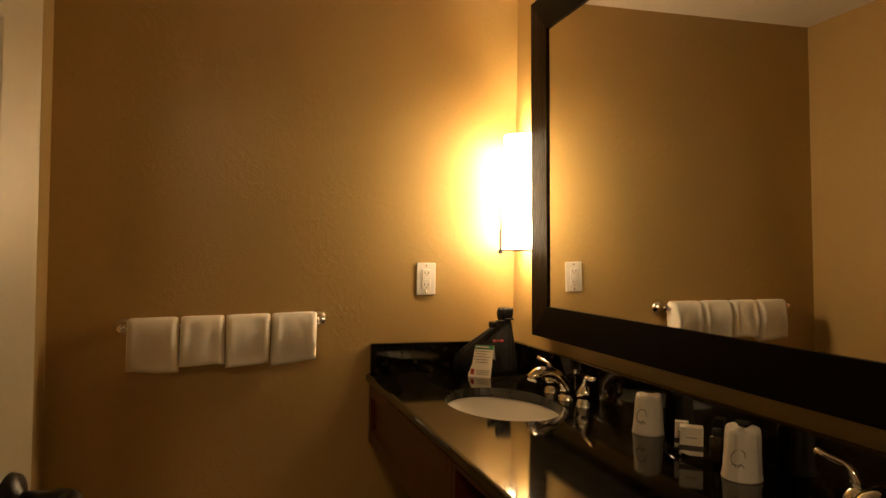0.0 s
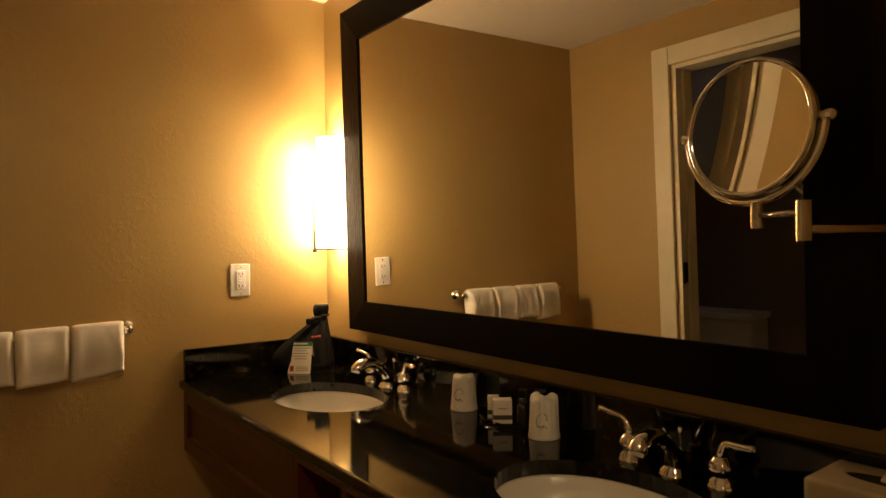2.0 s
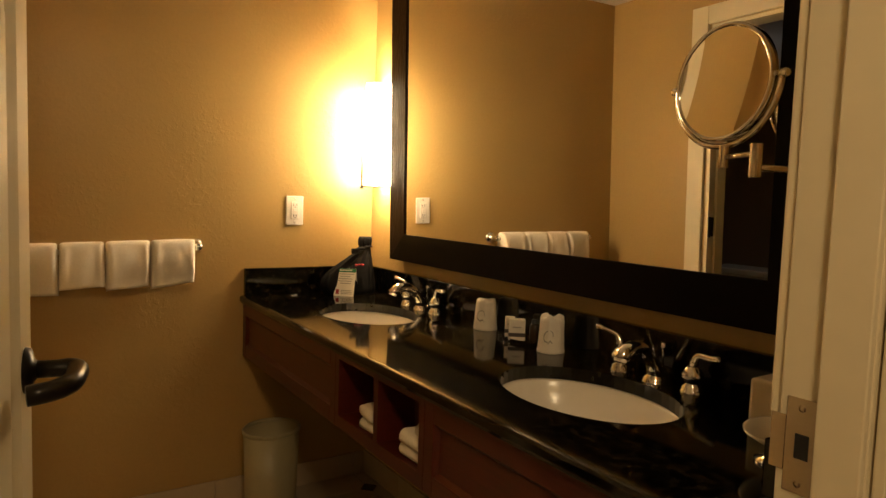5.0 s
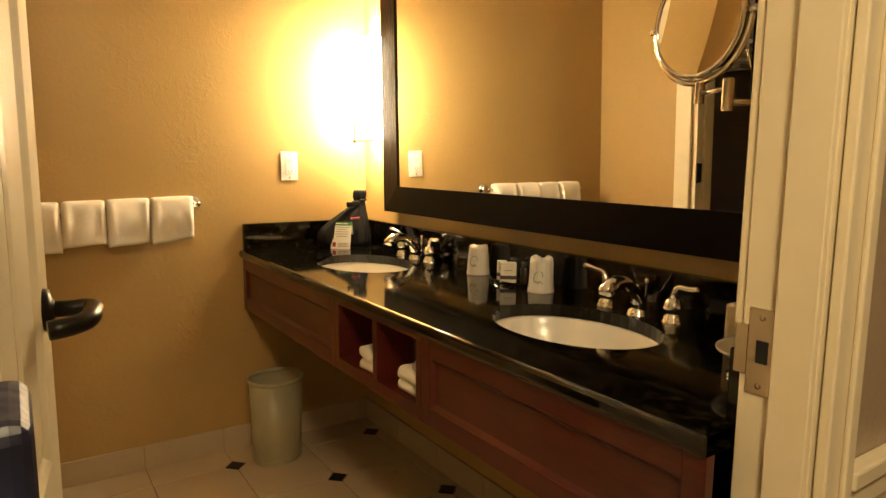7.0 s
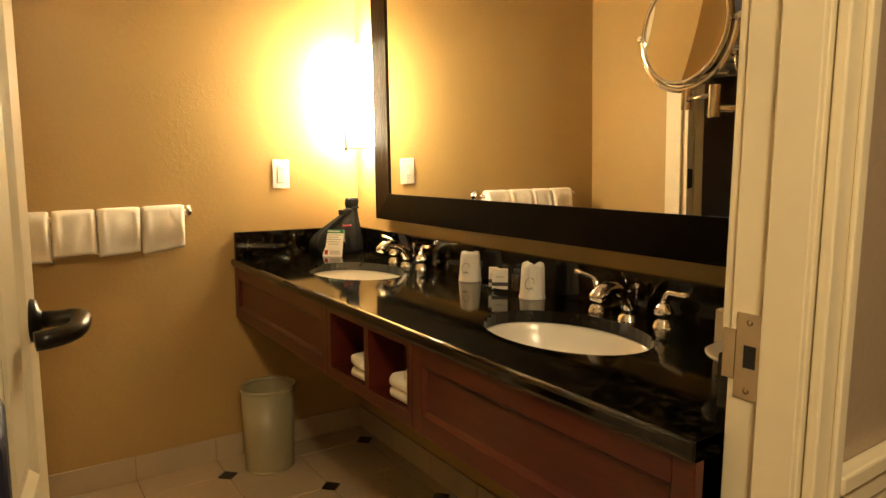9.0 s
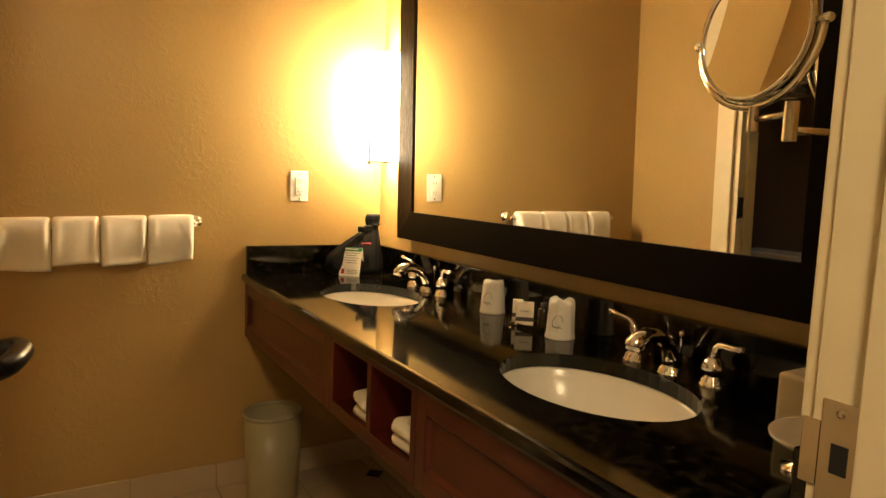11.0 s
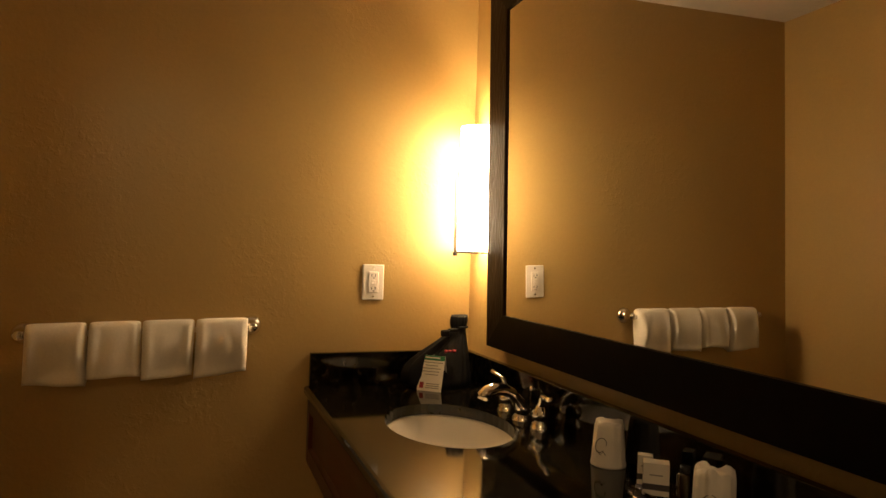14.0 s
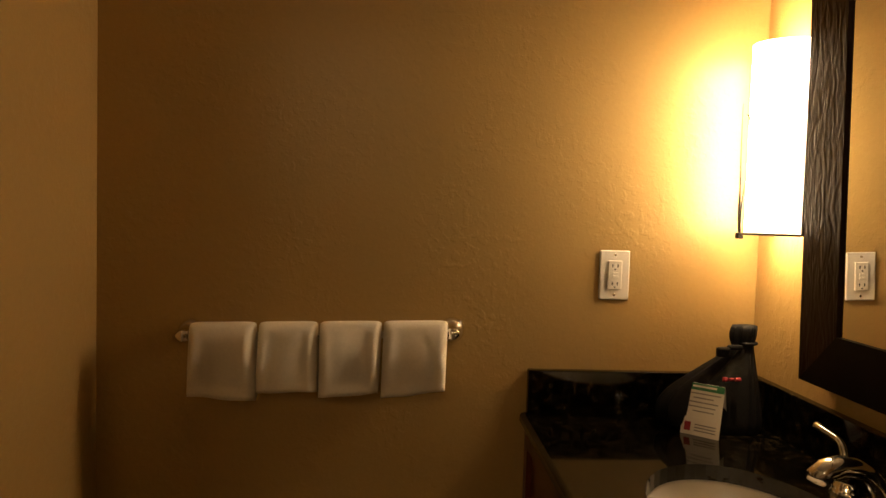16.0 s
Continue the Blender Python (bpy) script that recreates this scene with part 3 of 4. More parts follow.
for base, mid, tip in (((-0.096, 0.036, 1.246), (-0.104, 0.034, 1.38), (-0.100, 0.042, 1.535)), ((-0.096, 0.036, 1.246), (-0.104, 0.024, 1.32), (-0.106, 0.000, 1.372)), ((-0.096, 0.038, 1.246), (-0.100, 0.046, 1.30), (-0.092, 0.050, 1.36)), ((-0.104, 0.010, 1.505), (-0.107, -0.006, 1.500), (-0.106, -0.014, 1.455))):
    part("twig", tube(bmesh.new(), arc(base, mid, tip, 10), [0.0028 - 0.0022 * k / 10 for k in range(11)], 8), BRONZE, sc, smooth=True)
part("twig_foot", boxes((-0.104, -0.090, 0.030, 0.042, 1.236, 1.250), bevel=0.002), BRONZE, sc)


# ---- magnifying mirror ----
MC = Vector((-0.246, -1.793, 1.418))
mm = thing("magnifying_mirror", "round chrome magnifying mirror on a swing arm by the wall mirror", "shaving mirror")
tilt = Vector((-0.985, 0.137, 0.02)).normalized().to_track_quat("Z", "Y").to_matrix().to_4x4()
M = Matrix.Translation(MC) @ tilt
R, RC = 0.096, 0.85
bm = bmesh.new()
lathe(bm, [(r, r * r / (2 * RC) - R * R / (2 * RC) + 0.004) for r in [R * 0.97 * k / 24 for k in range(25)]], 64, M)
part("concave_glass", bm, MIRROR, mm, "concave mirror glass", True)
lathe_rim = lathe(bmesh.new(), [(R * 0.965, 0.003), (R * 0.99, 0.008), (R * 1.03, 0.008), (R * 1.05, 0.003), (R * 1.05, -0.008), (R * 1.01, -0.013), (0.0, -0.018)], 64, M)
part("rim", lathe_rim, CHROME, mm, smooth=True)
hv = Vector((0, 1, 0)) - (M.to_3x3() @ Vector((0, 0, 1))) * (M.to_3x3() @ Vector((0, 0, 1))).y
hv.normalize()
nv = M.to_3x3() @ Vector((0, 0, 1))
dv = nv.cross(hv).normalized()
dv = dv if dv.z < 0 else -dv
yoke = [MC + 1.13 * R * (math.cos(a) * hv + math.sin(a) * dv) - 0.006 * nv for a in (math.pi * k / 28 for k in range(29))]
part("yoke", tube(bmesh.new(), yoke, 0.0055, 10), CHROME, mm, smooth=True)
for s in (1, -1):
    c = MC + s * 1.10 * R * hv - 0.006 * nv
    part("pivot_knob", tube(bmesh.new(), [c - s * 0.008 * hv, c + s * 0.012 * hv, c + s * 0.016 * hv], [0.006, 0.008, 0.003]), CHROME, mm, smooth=True)
PB, EB = Vector((-0.252, -1.808, 0)), Vector((-0.286, -1.886, 0))
part("pivot_post", tube(bmesh.new(), [PB + Vector((0, 0, 1.272)), PB + Vector((0, 0, 1.308))], 0.0085, 18), NICKEL, mm)
part("inner_arm", tube(bmesh.new(), [PB + Vector((0, 0, 1.290)), EB + Vector((0, 0, 1.290))], 0.0045, 12), NICKEL, mm, smooth=True)
part("elbow_post", tube(bmesh.new(), [EB + Vector((0, 0, 1.253)), EB + Vector((0, 0, 1.306))], 0.0095, 18), NICKEL, mm)
part("outer_arm", tube(bmesh.new(), [EB + Vector((0, 0, 1.268)), Vector((-0.045, -1.955, 1.270))], 0.0055, 12), NICKEL, mm, smooth=True)
part("wall_post", tube(bmesh.new(), [(-0.045, -1.955, 1.247), (-0.045, -1.955, 1.292)], 0.0095, 18), NICKEL, mm)
part("wall_plate", boxes((-0.012, -0.0005, -1.980, -1.930, 1.20, 1.34), (-0.045, -0.010, -1.960, -1.950, 1.262, 1.278), bevel=0.003), NICKEL, mm)


# ---- outlet ----
out = thing("wall_outlet", "white double wall outlet with a raised cover plate", "outlet", (-0.346, 0, 1.141))
part("cover_plate", boxes((-0.036, 0.036, -0.006, -0.0005, -0.058, 0.058), bevel=0.003), PLASTIC, out)
part("socket_block", boxes((-0.0165, 0.0165, -0.0095, -0.006, -0.034, 0.034), bevel=0.0015), PLASTIC, out)
for dz in (-0.022, 0.020):
    for dx in (-0.006, 0.006):
        part("slot", boxes((dx - 0.0012, dx + 0.0012, -0.0101, -0.0093, dz - 0.002, dz + 0.006)), SLOT, out)
    part("slot", boxes((-0.002, 0.002, -0.0101, -0.0093, dz - 0.008, dz - 0.005)), SLOT, out)
for dz in (-0.004, 0.004):
    part("button", boxes((-0.007, 0.007, -0.0112, -0.0094, dz - 0.003, dz + 0.003), bevel=0.0006), PLASTIC, out)
for dz in (-0.047, 0.047):
    part("screw", lathe(bmesh.new(), [(0, 0.0015), (0.003, 0.001), (0.0032, 0)], 12, pose(0, -0.006, dz, 90, 0, 0)), NICKEL, out, smooth=True)

# ---- towel bar and towels ----
BZ, BY = 1.003, -0.058
bar = thing("towel_bar", "chrome towel bar on the end wall", "towel bar")
part("rail", tube(bmesh.new(), [(-1.335, BY, BZ - 0.017), (-0.712, BY, BZ)], 0.0085, 16), CHROME, bar, smooth=True)
for x in (-1.322, -0.725):
    part("rosette", lathe(bmesh.new(), [(0, 0.068), (0.010, 0.067), (0.015, 0.060), (0.015, 0.052), (0.011, 0.040), (0.013, 0.026), (0.022, 0.014), (0.029, 0.008), (0.030, 0.0005)], 28, pose(x, 0, BZ + 0.028 * (x + 0.725), 90, 0, 0)), CHROME, bar, smooth=True)


def hand_towel(x0, x1, bot_l, bot_r, seed, label, slant=False):
    """A folded towel hung over the bar: cross-section swept along the bar, with soft folds."""
    rnd = random.Random(seed)
    ph = [rnd.uniform(0, 6.3) for _ in range(6)]
    nu = 40
    sec = []
    for k in range(15):
        sec.append((-1, k / 14))
    for k in range(1, 9):
        sec.append((0, k / 9))
    for k in range(15):
        sec.append((1, 1 - k / 14))
    bm = bmesh.new()
    rings = []
    for i in range(nu + 1):
        u = i / nu
        edge = math.sqrt(max(0.0, 1 - (2 * u - 1) ** 8))
        x = x0 + (x1 - x0) * u
        zb = bot_l + (bot_r - bot_l) * u + 0.0015 * math.sin(5 * u + ph[0])
        outer, inner = [], []
        for s, v in sec:
            top = BZ + 0.015 + 0.028 * (x + 0.725)
            if s == 0:
                a = math.pi * v
                y, z = BY - 0.023 * math.cos(a), top + 0.016 * math.sin(a)
                d = 0
            else:
                z = zb + (top - zb) * v + (0.012 if s > 0 else 0) * (1 - v)
                fold = 0.0050 * math.sin(4.2 * u + ph[1] + 1.5 * v) + 0.0028 * math.sin(9 * u + ph[2] - 3.2 * v) + 0.0035 * math.sin(6 * v + 3 * u + ph[5]) + 0.0035 * math.sin(4 * v + ph[3])
                d = (fold * (1 - v) ** 0.5 + 0.012 * (1 - v) ** 2 * 0.3) * (1 if s < 0 else 0.4)
                rim = math.exp(-((u - 0.10) / 0.09) ** 2) + math.exp(-((u - 0.90) / 0.08) ** 2)
                d += 0.0075 * rim * (0.35 + 0.65 * math.sin(math.pi * min(1.0, 1.15 * (1 - v)))) * (s < 0)
                if slant and s < 0:
                    k = u - (0.62 + 0.42 * (1 - v))
                    d += 0.007 / (1 + math.exp(-k / 0.02)) * (1 - v) ** 0.3
                y = BY + s * (0.024 + 0.008 * math.sin(math.pi * v) + 0.004 * math.exp(-((v - 0.06) / 0.07) ** 2)) + (-d if s < 0 else 0.0)
            xx = x + (0.004 * (1 - (v if s else 1)) * math.sin(ph[4] + 3 * u)) + (0.007 * (bot_l - bot_r) / 0.01 * (1 - v) * 0.3 if s else 0)
            y = BY + (y - BY) * (0.40 + 0.60 * edge)
            outer.append(bm.verts.new((xx, min(y, -0.004), z - (1 - edge) * 0.006)))
        rings.append(outer)
    for a, b in zip(rings, rings[1:]):
        for k in range(len(sec) - 1):
            bm.faces.new((a[k], a[k + 1], b[k + 1], b[k]))
        bm.faces.new((a[-1], a[0], b[0], b[-1]))
    bm.faces.new(rings[0])
    bm.faces.new(rings[-1][::-1])
    ob = link("hand_towel", bm, TERRY, True)
    tagged(ob, label, "towel", "hand towels on the bar")


hand_towel(-1.306, -1.162, 0.858, 0.853, 3, "folded white hand towel at the door end of the bar")
hand_towel(-1.155, -1.027, 0.869, 0.875, 5, "folded white hand towel hanging slightly short on the bar")
hand_towel(-1.022, -0.886, 0.861, 0.873, 8, "folded white hand towel with a crease on the bar")
hand_towel(-0.881, -0.738, 0.863, 0.881, 12, "folded white hand towel with a slanted fold beside the outlet", True)


# ---- things on the worktop ----
def drawstring_bag():
    bm = bmesh.new()
    seg, rows = 88, 26
    rnd = random.Random(4)
    lobes = [(rnd.randint(5, 17), rnd.uniform(0, 6.3), rnd.uniform(0.5, 1.0)) for _ in range(5)]
    rings = []
    for j in range(rows + 1):
        v = j / rows
        z = 0.232 * v
        base = 0.076 * (1 - (v / 0.80) ** 1.15 * 0.745) if v < 0.80 else 0.0190 + 0.0055 * math.sin((v - 0.80) / 0.20 * 2.6)
        if v < 0.06:
            base *= 0.92 + 1.3 * v
        ring = []
        for k in range(seg):
            a = 2 * math.pi * k / seg
            w = sum(am * math.cos(f * a + p + 1.2 * v) for f, p, am in lobes) / 5
            r = base * (1 + w * (0.05 + 0.42 * min(v, 0.8)))
            sx = 1.0 + 0.30 * max(0.0, 1 - v * 1.3)
            lean = 0.034 * v ** 0.8
            x = r * math.cos(a) * sx * (1.55 + 1.0 * math.sin(math.pi * min(v / 0.8, 1.0)) if math.cos(a) < 0 else 0.62) + lean
            y = r * math.sin(a) * 0.72 + 0.012 * v
            ring.append(bm.verts.new((x, y, z)))
        rings.append(ring)
    for a, b in zip(rings, rings[1:]):
        for k in range(seg):
            bm.faces.new((a[k], a[(k + 1) % seg], b[(k + 1) % seg], b[k]))
    bm.faces.new(rings[0][::-1])
    bm.faces.new(rings[-1])
    bag = thing("drawstring_bag", "black nylon drawstring bag tied at the neck on the worktop", "bag", (-0.092, -0.098, TOP))
    part("cloth", bm, BAGCLOTH, bag, smooth=True)
    part("cord", tube(bmesh.new(), [Vector((0.028 + 0.021 * math.cos(a), 0.011 + 0.019 * math.sin(a), 0.192)) for a in (2 * math.pi * k / 20 for k in range(21))], 0.0035, 8), BAGCLOTH, bag, smooth=True)
    part("bow", boxes((-0.052, -0.022, -0.022, -0.006, 0.164, 0.186), (-0.026, 0.010, -0.014, -0.002, 0.178, 0.190), bevel=0.005), BAGCLOTH, bag)
    for x, w, h in ((-0.044, 0.009, 0.009), (-0.031, 0.010, 0.006), (-0.016, 0.012, 0.008)):
        m = pose(x, -0.0455, 0.122, -22, 0, -8)
        b2 = box(bmesh.new(), -w / 2, w / 2, -0.0015, 0.010, -h / 2, h / 2, bevel=0.002)
        b2.transform(m)
        part("print", b2, RED, bag, "small red print")


drawstring_bag()


def tent_card():
    c = thing("tent_card", "white folded card with a green header on the worktop", "card", (-0.172, -0.128, TOP), -40)
    w, h, lean = 0.080, 0.106, 0.036

    def sheet(z0, z1, off, x0=-w / 2, x1=w / 2, th=0.0008, front=True):
        bm = bmesh.new()
        y0, y1 = (-lean + lean * z0 / h, -lean + lean * z1 / h)
        s = -1 if front else 1
        a = [bm.verts.new((x, s * abs(y) + s * (off + d), z)) for d in (0, th) for x, y, z in ((x0, y0, z0), (x1, y0, z0), (x1, y1, z1), (x0, y1, z1))]
        for q in ((0, 1, 2, 3), (7, 6, 5, 4), (0, 4, 5, 1), (1, 5, 6, 2), (2, 6, 7, 3), (3, 7, 4, 0)):
            bm.faces.new([a[i] for i in q])
        return bm
    part("front_leaf", sheet(0, h, 0), CARD, c)
    part("back_leaf", sheet(0, h, 0, front=False), CARD, c)
    part("header", sheet(h - 0.014, h, 0.0009, th=0.0004), GREEN, c, "green header band")
    part("flap", sheet(0.0, 0.036, 0.0014, th=0.0008), CARD, c)
    part("red_symbol", sheet(0.008, 0.026, 0.0024, -0.033, -0.020, 0.0003), RED, c, "red cup symbol")
    for z, x0, x1 in ((0.098, -0.026, 0.024), ):
        part("header_line", sheet(z, z + 0.004, 0.0014, x0, x1, 0.0003), CARD, c)
    for k, (x0, x1) in enumerate(((-0.034, 0.034), (-0.022, 0.020), (-0.030, 0.030), (-0.032, 0.026), (-0.020, 0.024))):
        part("text_line", sheet(0.084 - 0.009 * k, 0.0865 - 0.009 * k, 0.0009, x0, x1, 0.0003), GREYINK, c)
    for k in range(3):
        part("text_line", sheet(0.021 - 0.006 * k, 0.0235 - 0.006 * k, 0.0024, -0.012, 0.032, 0.0003), GREYINK, c)


tent_card()


def wrapped_cup(place, turn, label, ruffle):
    c = thing("wrapped_cup", label, "cup", (*place, TOP), turn, "wrapped cups on the worktop")
    bm = bmesh.new()
    seg = 48
    prof = [(0.0362, 0.0), (0.0370, 0.002), (0.0368, 0.005), (0.0350, 0.012), (0.0335, 0.035), (0.0315, 0.062), (0.0300, 0.082), (0.0280, 0.089), (0.020, 0.091), (0.0, 0.0905)]
    rnd = random.Random(int(turn) + 3)
    ph = [rnd.uniform(0, 6.3) for _ in range(4)]
    rings = []
    for r, z in prof:
        if r == 0:
            rings.append([bm.verts.new((0, 0, z))])
            continue
        ring = []
        for k in range(seg):
            a = 2 * math.pi * k / seg
            w = ruffle * (z / 0.09) * (0.5 * math.sin(7 * a + ph[0] + 20 * z) + 0.5 * math.sin(11 * a + ph[1])) * 0.0016
            zz = z + (ruffle * 0.004 * max(0, math.sin(3 * a + ph[2])) if z > 0.085 else 0)
            ring.append(bm.verts.new(((r + w) * math.cos(a), (r + w) * math.sin(a), zz)))
        rings.append(ring)
    for a, b in zip(rings, rings[1:]):
        for k in range(seg):
            j = (k + 1) % seg
            bm.faces.new((a[k], a[j], b[0]) if len(b) == 1 else (a[k], a[j], b[j], b[k]))
    bm.faces.new(rings[0][::-1])
    part("wrapper", bm, PAPER, c, smooth=True)

    def on_cup(a, z):
        r = 0.0352 - 0.0052 * z / 0.085 + 0.0012
        return Vector((r * math.cos(a), r * math.sin(a), z))
    loop = [on_cup(0.36 * math.cos(q) + 0.1 * math.sin(q), 0.046 + 0.015 * math.sin(q)) for q in (2 * math.pi * k / 26 for k in range(24))]
    part("printed_loop", tube(bmesh.new(), loop, 0.0007, 6), INK, c, "thin dark printed loop")
    tail = [on_cup(-0.30 + 0.05 * k, 0.030 + 0.003 * math.sin(k * 0.8)) for k in range(14)]
    part("printed_stroke", tube(bmesh.new(), tail, 0.0006, 6), INK, c)


wrapped_cup((-0.064, -0.912), 205, "paper-wrapped white cup turned upside down by the faucet", 1.0)
wrapped_cup((-0.085, -1.228), 214, "paper-wrapped white cup with crumpled top beside the toiletries", 2.6)

tray = thing("toiletry_tray", "clear oval tray on the granite worktop", "tray", (-0.070, -1.083, TOP), 90)
bm = lathe(bmesh.new(), [(0, 0.004), (0.9, 0.004), (0.95, 0.006), (1.0, 0.010), (1.02, 0.010), (1.0, 0.003), (0.92, 0.0), (0, 0.0)], 40, None, 0.085, 0.042)
part("dish", bm, TRAYGLASS, tray, smooth=True)


def carton(x, y, w, d, h, turn, label):
    c = thing("toiletry_box", label, "box", (x, y, TOP + 0.0045), turn, "toiletries on the tray")
    part("carton", boxes((-w / 2, w / 2, -d / 2, d / 2, 0, h), bevel=0.001), CARD, c)
    part("printed_band", boxes((-w / 2 - 0.0004, w / 2 + 0.0004, -d / 2 - 0.0004, d / 2 + 0.0004, 0.010, 0.021)), INK, c, "black printed band")
    part("printed_line", boxes((-w / 4, w / 4, -d / 2 - 0.0005, -d / 2 + 0.001, h * 0.62, h * 0.66)), GREYINK, c)


carton(-0.086, -1.088, 0.046, 0.030, 0.058, -38, "small white soap carton with a black band")
carton(-0.072, -1.040, 0.028, 0.020, 0.056, -38, "narrow white carton with a black band")
bot = thing("toiletry_bottle", "small dark toiletry bottle on the tray", "bottle", (-0.062, -1.136, TOP + 0.0045), 0, "toiletries on the tray")
part("body", lathe(bmesh.new(), [(0.013, 0), (0.0145, 0.003), (0.0145, 0.046), (0.010, 0.051), (0, 0.052)], 24), AMBER, bot, smooth=True)
part("cap", lathe(bmesh.new(), [(0.008, 0.050), (0.009, 0.053), (0.009, 0.063), (0, 0.064)], 20), SLOT, bot, "black cap", True)

# tissue box cover
tb = thing("tissue_box", "cream ceramic tissue box cover at the end of the worktop", "tissue box", (-0.084, -1.916, TOP))
bm = bmesh.new()
box(bm, -0.066, 0.066, -0.094, 0.094, 0, 0.088, bevel=0.007, seg=3)
part("cover", bm, IVORY, tb, smooth=False)
part("slot", lathe(bmesh.new(), [(0, 0.0005), (0.92, 0.0005), (1.0, 0.0)], 32, pose(0, 0, 0.0882), 0.020, 0.058), SLOT, tb, "dark oval opening")
tis = tagged(link("tissue", lathe(bmesh.new(), [(0.9, 0.0), (0.8, 0.006), (0.75, 0.010), (0.3, 0.014), (0.0, 0.012)], 20, pose(-0.084, -1.930, TOP + 0.0887), 0.012, 0.030), PAPER, True), "white tissue folded in the box opening", "tissue")

dish = thing("soap_dish", "white oval soap dish on a clear stand", "soap dish", (-0.280, -1.950, TOP), 20)
part("foot", lathe(bmesh.new(), [(0.03, 0.0), (0.032, 0.004), (0.014, 0.010), (0.012, 0.028), (0.02, 0.036)], 28), TRAYGLASS, dish, smooth=True)
part("bowl", lathe(bmesh.new(), [(0.3, 0.034), (0.7, 0.039), (1.0, 0.050), (1.02, 0.053), (0.95, 0.053), (0.6, 0.045), (0.0, 0.043)], 40, None, 0.070, 0.048), PORCELAIN, dish, smooth=True)

# ---- wastebasket ----
wb = thing("wastebasket", "olive-beige oval plastic wastebasket on the tiled floor", "wastebasket", (-0.480, -0.165, 0), 20)
part("bin", lathe(bmesh.new(), [(0, 0.0), (0.092, 0.0), (0.096, 0.008), (0.107, 0.318), (0.103, 0.318), (0.093, 0.014), (0, 0.010)], 48, None, 1.0, 0.88), BASKET, wb, smooth=True)
part("rim", lathe(bmesh.new(), [(0.1075, 0.316), (0.1115, 0.320), (0.1120, 0.328), (0.1090, 0.333), (0.1040, 0.331), (0.1025, 0.322)], 48, None, 1.0, 0.88), BASKET, wb, "rolled plastic rim", True)
part("foot_ring", lathe(bmesh.new(), [(0.0965, 0.001), (0.0985, 0.003), (0.0985, 0.012), (0.0968, 0.014)], 48, None, 1.0, 0.88), BASKET, wb, smooth=True)

# ---- navy case in the hall ----
case = thing("upright_case", "dark navy quilted case with round metal studs by the doorway", "luggage", (-1.440, -2.216, 0))
bm = bmesh.new()
box(bm, -0.155, 0.155, -0.038, 0.030, 0.0, 1.066, bevel=0.008, seg=3)
part("body", bm, NAVY, case)
for k in range(5):
    for x in (0.118, 0.03, -0.06):
        part("stud", lathe(bmesh.new(), [(0, 0.008), (0.009, 0.006), (0.013, 0.0)], 16, pose(x + (0.004 if k % 2 else 0), -0.038, 0.985 - 0.055 * k, 90, 0, 0)), NICKEL, case, smooth=True)

# ---- toilet room things ----
wc = thing("toilet", "white porcelain toilet in the dark toilet room", "toilet", (-2.30, -0.30, 0), 0)
part("bowl", lathe(bmesh.new(), [(0.10, 0.0), (0.11, 0.02), (0.09, 0.15), (0.13, 0.28), (0.18, 0.38), (0.185, 0.40), (0.14, 0.40), (0.11, 0.30), (0, 0.22)], 36, pose(0.25, 0, 0), 1.25, 1.0), PORCELAIN, wc, smooth=True)
part("seat_lid", lathe(bmesh.new(), [(0, 0.435), (0.17, 0.432), (0.188, 0.42), (0.188, 0.402), (0, 0.402)], 36, pose(0.25, 0, 0), 1.25, 1.0), PLASTIC, wc, smooth=True)
part("tank", boxes((-0.19, 0.0, -0.21, 0.21, 0.36, 0.74), bevel=0.015), PORCELAIN, wc)
part("tank_lid", boxes((-0.197, 0.01, -0.22, 0.22, 0.741, 0.775), bevel=0.008), PORCELAIN, wc)
shelf = thing("towel_shelf", "chrome towel shelf on the toilet room wall", "shelf", (-2.5, -0.06, 1.62))
for k in range(4):
    part("rod", tube(bmesh.new(), [(0.05 + 0.06 * k, -0.28, 0), (0.05 + 0.06 * k, 0.28, 0)], 0.006, 10), CHROME, shelf, smooth=True)
for y in (-0.28, 0.28):
    part("bracket", boxes((0.0, 0.25, y - 0.008, y + 0.008, -0.012, 0.012), bevel=0.003), CHROME, shelf)
for y in (-0.14, 0.14):
    tagged(link("bath_towel", folded_towel(bmesh.new(), -2.36, -0.06 + y, 1.628, 0.24, 0.25, 0.15, 3), TERRY, True), "folded white bath towels on the chrome shelf", "towel", "bath towels on the shelf")

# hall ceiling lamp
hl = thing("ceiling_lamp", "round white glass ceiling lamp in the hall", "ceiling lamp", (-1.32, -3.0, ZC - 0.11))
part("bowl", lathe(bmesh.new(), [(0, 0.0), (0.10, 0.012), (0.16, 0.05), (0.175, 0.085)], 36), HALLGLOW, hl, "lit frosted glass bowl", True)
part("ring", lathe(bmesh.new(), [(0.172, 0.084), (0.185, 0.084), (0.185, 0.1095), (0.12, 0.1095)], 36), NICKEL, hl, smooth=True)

tl = thing("ceiling_lamp", "dim round ceiling lamp in the toilet room", "ceiling lamp", (-2.05, -0.1, ZC - 0.11))
part("bowl", lathe(bmesh.new(), [(0, 0.0), (0.08, 0.012), (0.12, 0.05), (0.135, 0.085)], 36), DIMGLOW, tl, "lit frosted glass bowl", True)
part("ring", lathe(bmesh.new(), [(0.132, 0.084), (0.145, 0.084), (0.145, 0.1095), (0.09, 0.1095)], 36), NICKEL, tl, smooth=True)

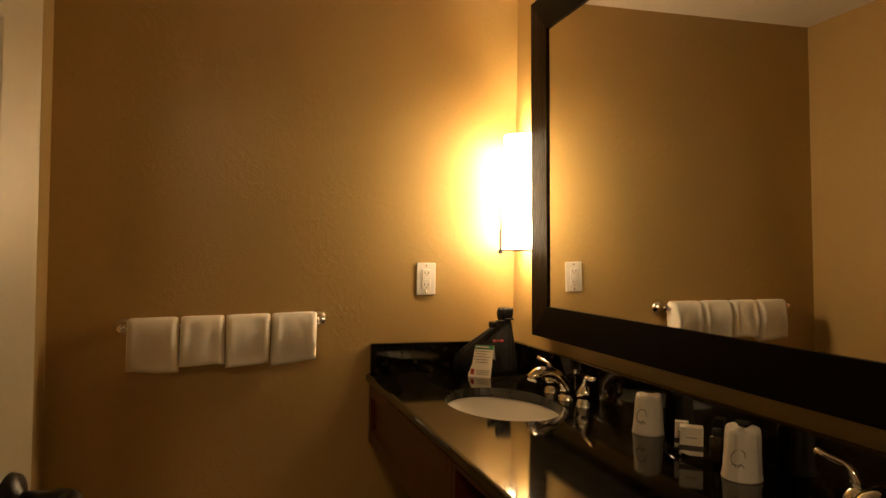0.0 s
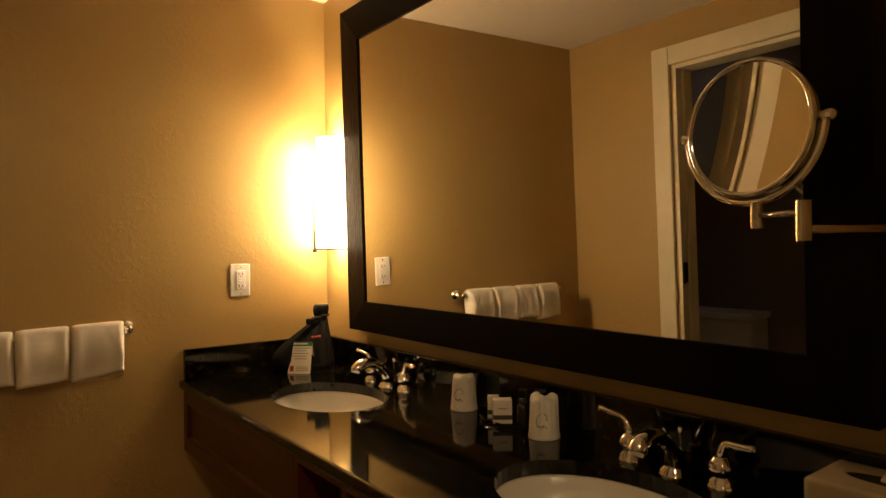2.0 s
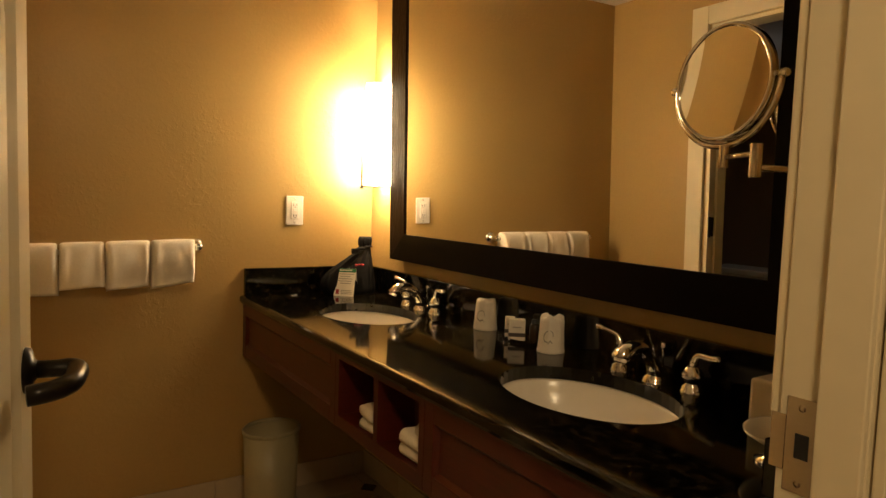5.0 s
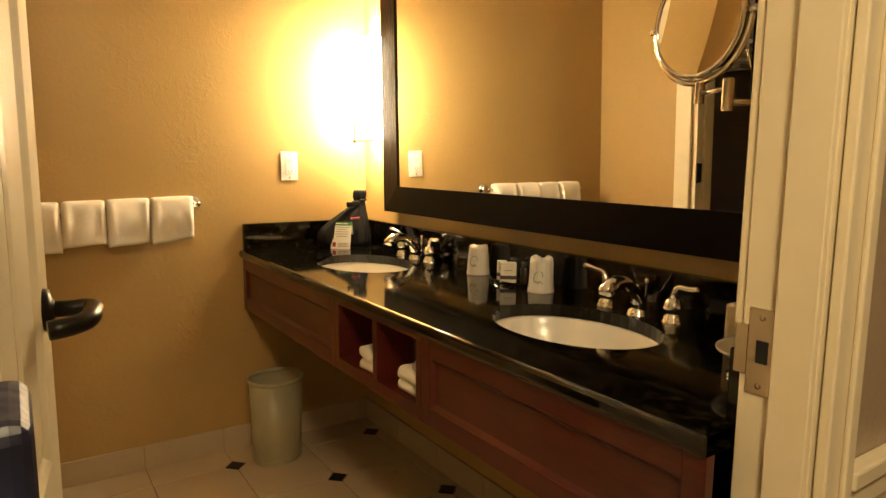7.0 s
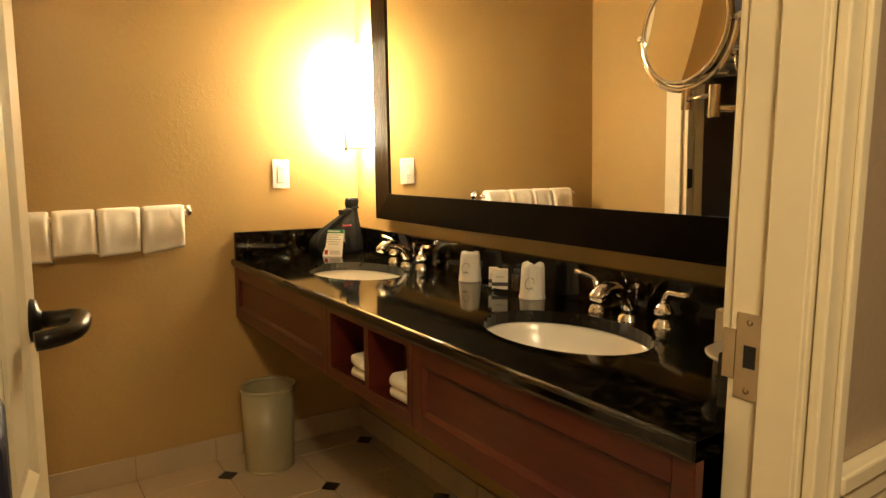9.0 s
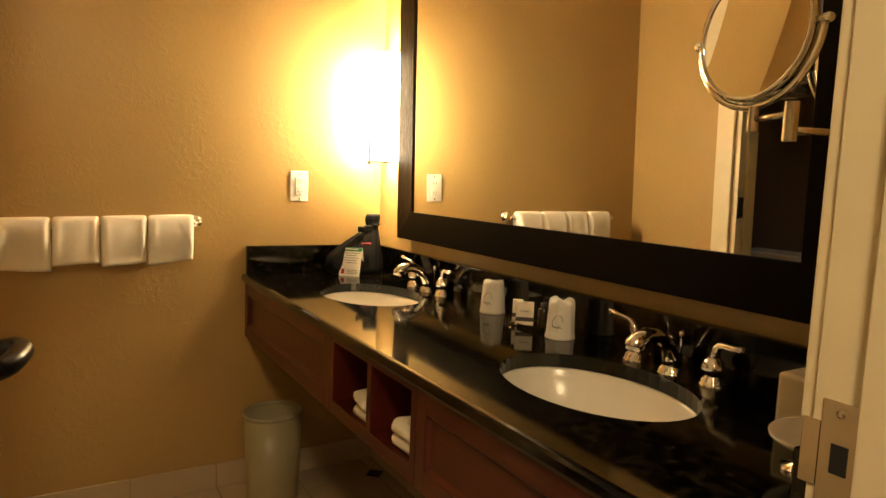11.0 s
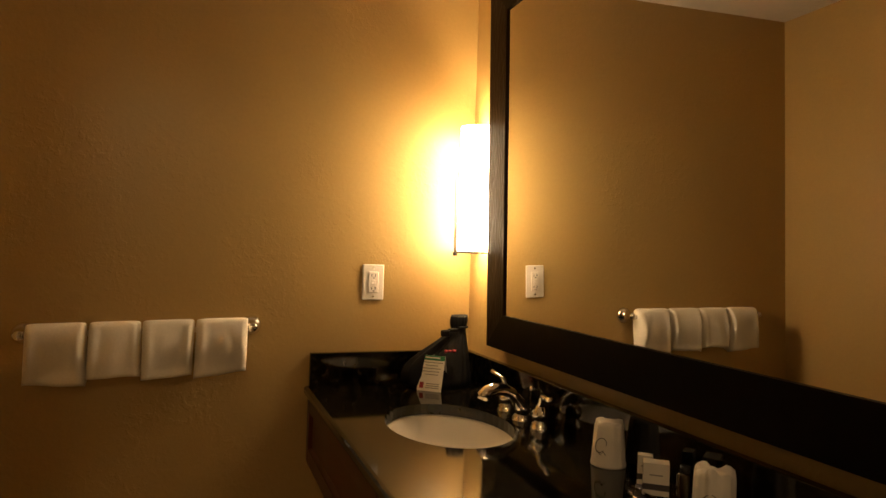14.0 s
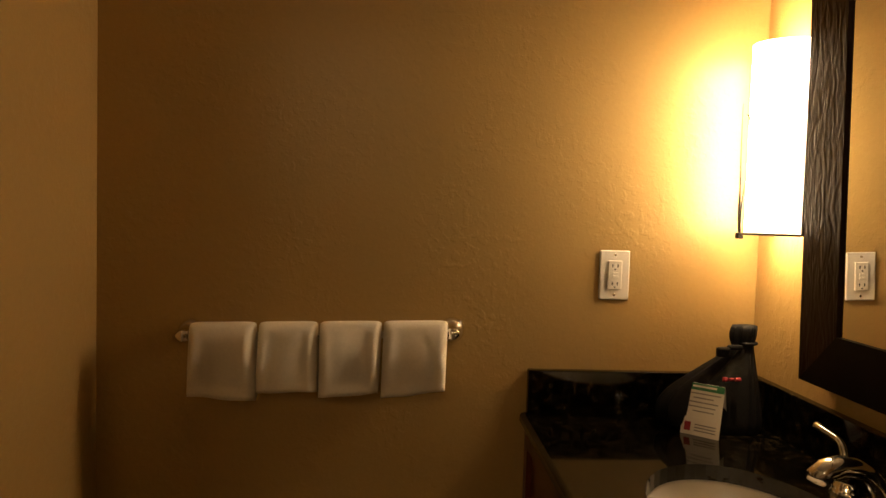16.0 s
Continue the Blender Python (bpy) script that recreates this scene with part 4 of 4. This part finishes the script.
# ---- tiled floor and tile baseboards ----
PX, PY, OX, OYT = 0.292, 0.296, -0.060, -0.153
CLIP, G = 0.040, 0.0022


def tile_mesh(even, w, d, cut):
    """One tile; opposite corners are clipped round the black insets."""
    bm = bmesh.new()
    c = CLIP
    if not cut:
        pts = [(0, 0), (w, 0), (w, d), (0, d)]
    elif even:
        pts = [(c, 0), (w, 0), (w, d - c), (w - c, d), (0, d), (0, c)]
    else:
        pts = [(0, 0), (w - c, 0), (w, c), (w, d), (c, d), (0, d - c)]
    top = [bm.verts.new((x, y, 0)) for x, y in pts]
    inn = [bm.verts.new((w / 2 + (x - w / 2) * 0.988, d / 2 + (y - d / 2) * 0.988, 0.0018)) for x, y in pts]
    low = [bm.verts.new((x, y, -0.003)) for x, y in pts]
    n = len(pts)
    bm.faces.new(inn)
    for k in range(n):
        j = (k + 1) % n
        bm.faces.new((top[k], top[j], inn[j], inn[k]))
        bm.faces.new((low[k], low[j], top[j], top[k]))
    me = bpy.data.meshes.new("tile")
    bmesh.ops.recalc_face_normals(bm, faces=bm.faces)
    bm.to_mesh(me)
    bm.free()
    me.materials.append(TILE)
    return me


floor_bed = bpy.data.objects["floor_bed"]
floor_bed.name = "floor"
ev, od = tile_mesh(True, PX - 2 * G, PY - 2 * G, True), tile_mesh(False, PX - 2 * G, PY - 2 * G, True)
bmi = bmesh.new()
ci = CLIP - 2.2 * G
vv = [[bmi.verts.new(p) for p in ((ci, 0, z), (0, ci, z), (-ci, 0, z), (0, -ci, z))] for z in (0.0016, -0.003)]
bmi.faces.new(vv[0])
for k in range(4):
    bmi.faces.new((vv[1][k], vv[1][(k + 1) % 4], vv[0][(k + 1) % 4], vv[0][k]))
inset_me = bpy.data.meshes.new("inset_tile")
bmi.to_mesh(inset_me)
bmi.free()
inset_me.materials.append(INSET)
for i in range(-6, 1):
    for j in range(-7, 1):
        x, y = OX + i * PX, OYT + j * PY
        if x + PX < XL or y + PY < YD - 0.05:
            continue
        t = new("tile", ev if (i + j) % 2 == 0 else od)
        t.parent = floor_bed
        t.location = (x + G, y + G, -0.0008 * ((i * 7 + j * 3) % 3) * 0.5)
        if (i + j) % 2 == 0 and x > XL + 0.03 and y > YD + 0.02:
            s = new("inset_tile", inset_me)
            s.parent = floor_bed
            s.location = (x, y, 0)


def base_tiles(name, along_x, start, end, fixed, sgn):
    b = structure(name, boxes((start, end, fixed - 0.004, fixed, 0.0, 0.094) if along_x else (min(fixed, fixed + sgn * 0.004), max(fixed, fixed + sgn * 0.004), start, end, 0.0, 0.094)), GROUT, "beige tile baseboard", "baseboard")
    p = start
    L = 0.292
    while p < end - 0.01:
        q = min(p + L, end)
        bm = bmesh.new()
        if along_x:
            box(bm, p + 0.001, q - 0.001, fixed - 0.011, fixed - 0.004, 0.002, 0.096, bevel=0.002)
        else:
            a, c = fixed + sgn * 0.004, fixed + sgn * 0.011
            box(bm, min(a, c), max(a, c), p + 0.001, q - 0.001, 0.002, 0.096, bevel=0.002)
        part("base_tile", bm, TILE, b)
        p = q
    return b


base_tiles("baseboard_1", True, XL + 0.012, -0.012, 0.0, -1)
base_tiles("baseboard_2", False, YD, 0.0, 0.0, -1)
base_tiles("baseboard_3", False, OY1 + 0.1, 0.0, XL, 1)
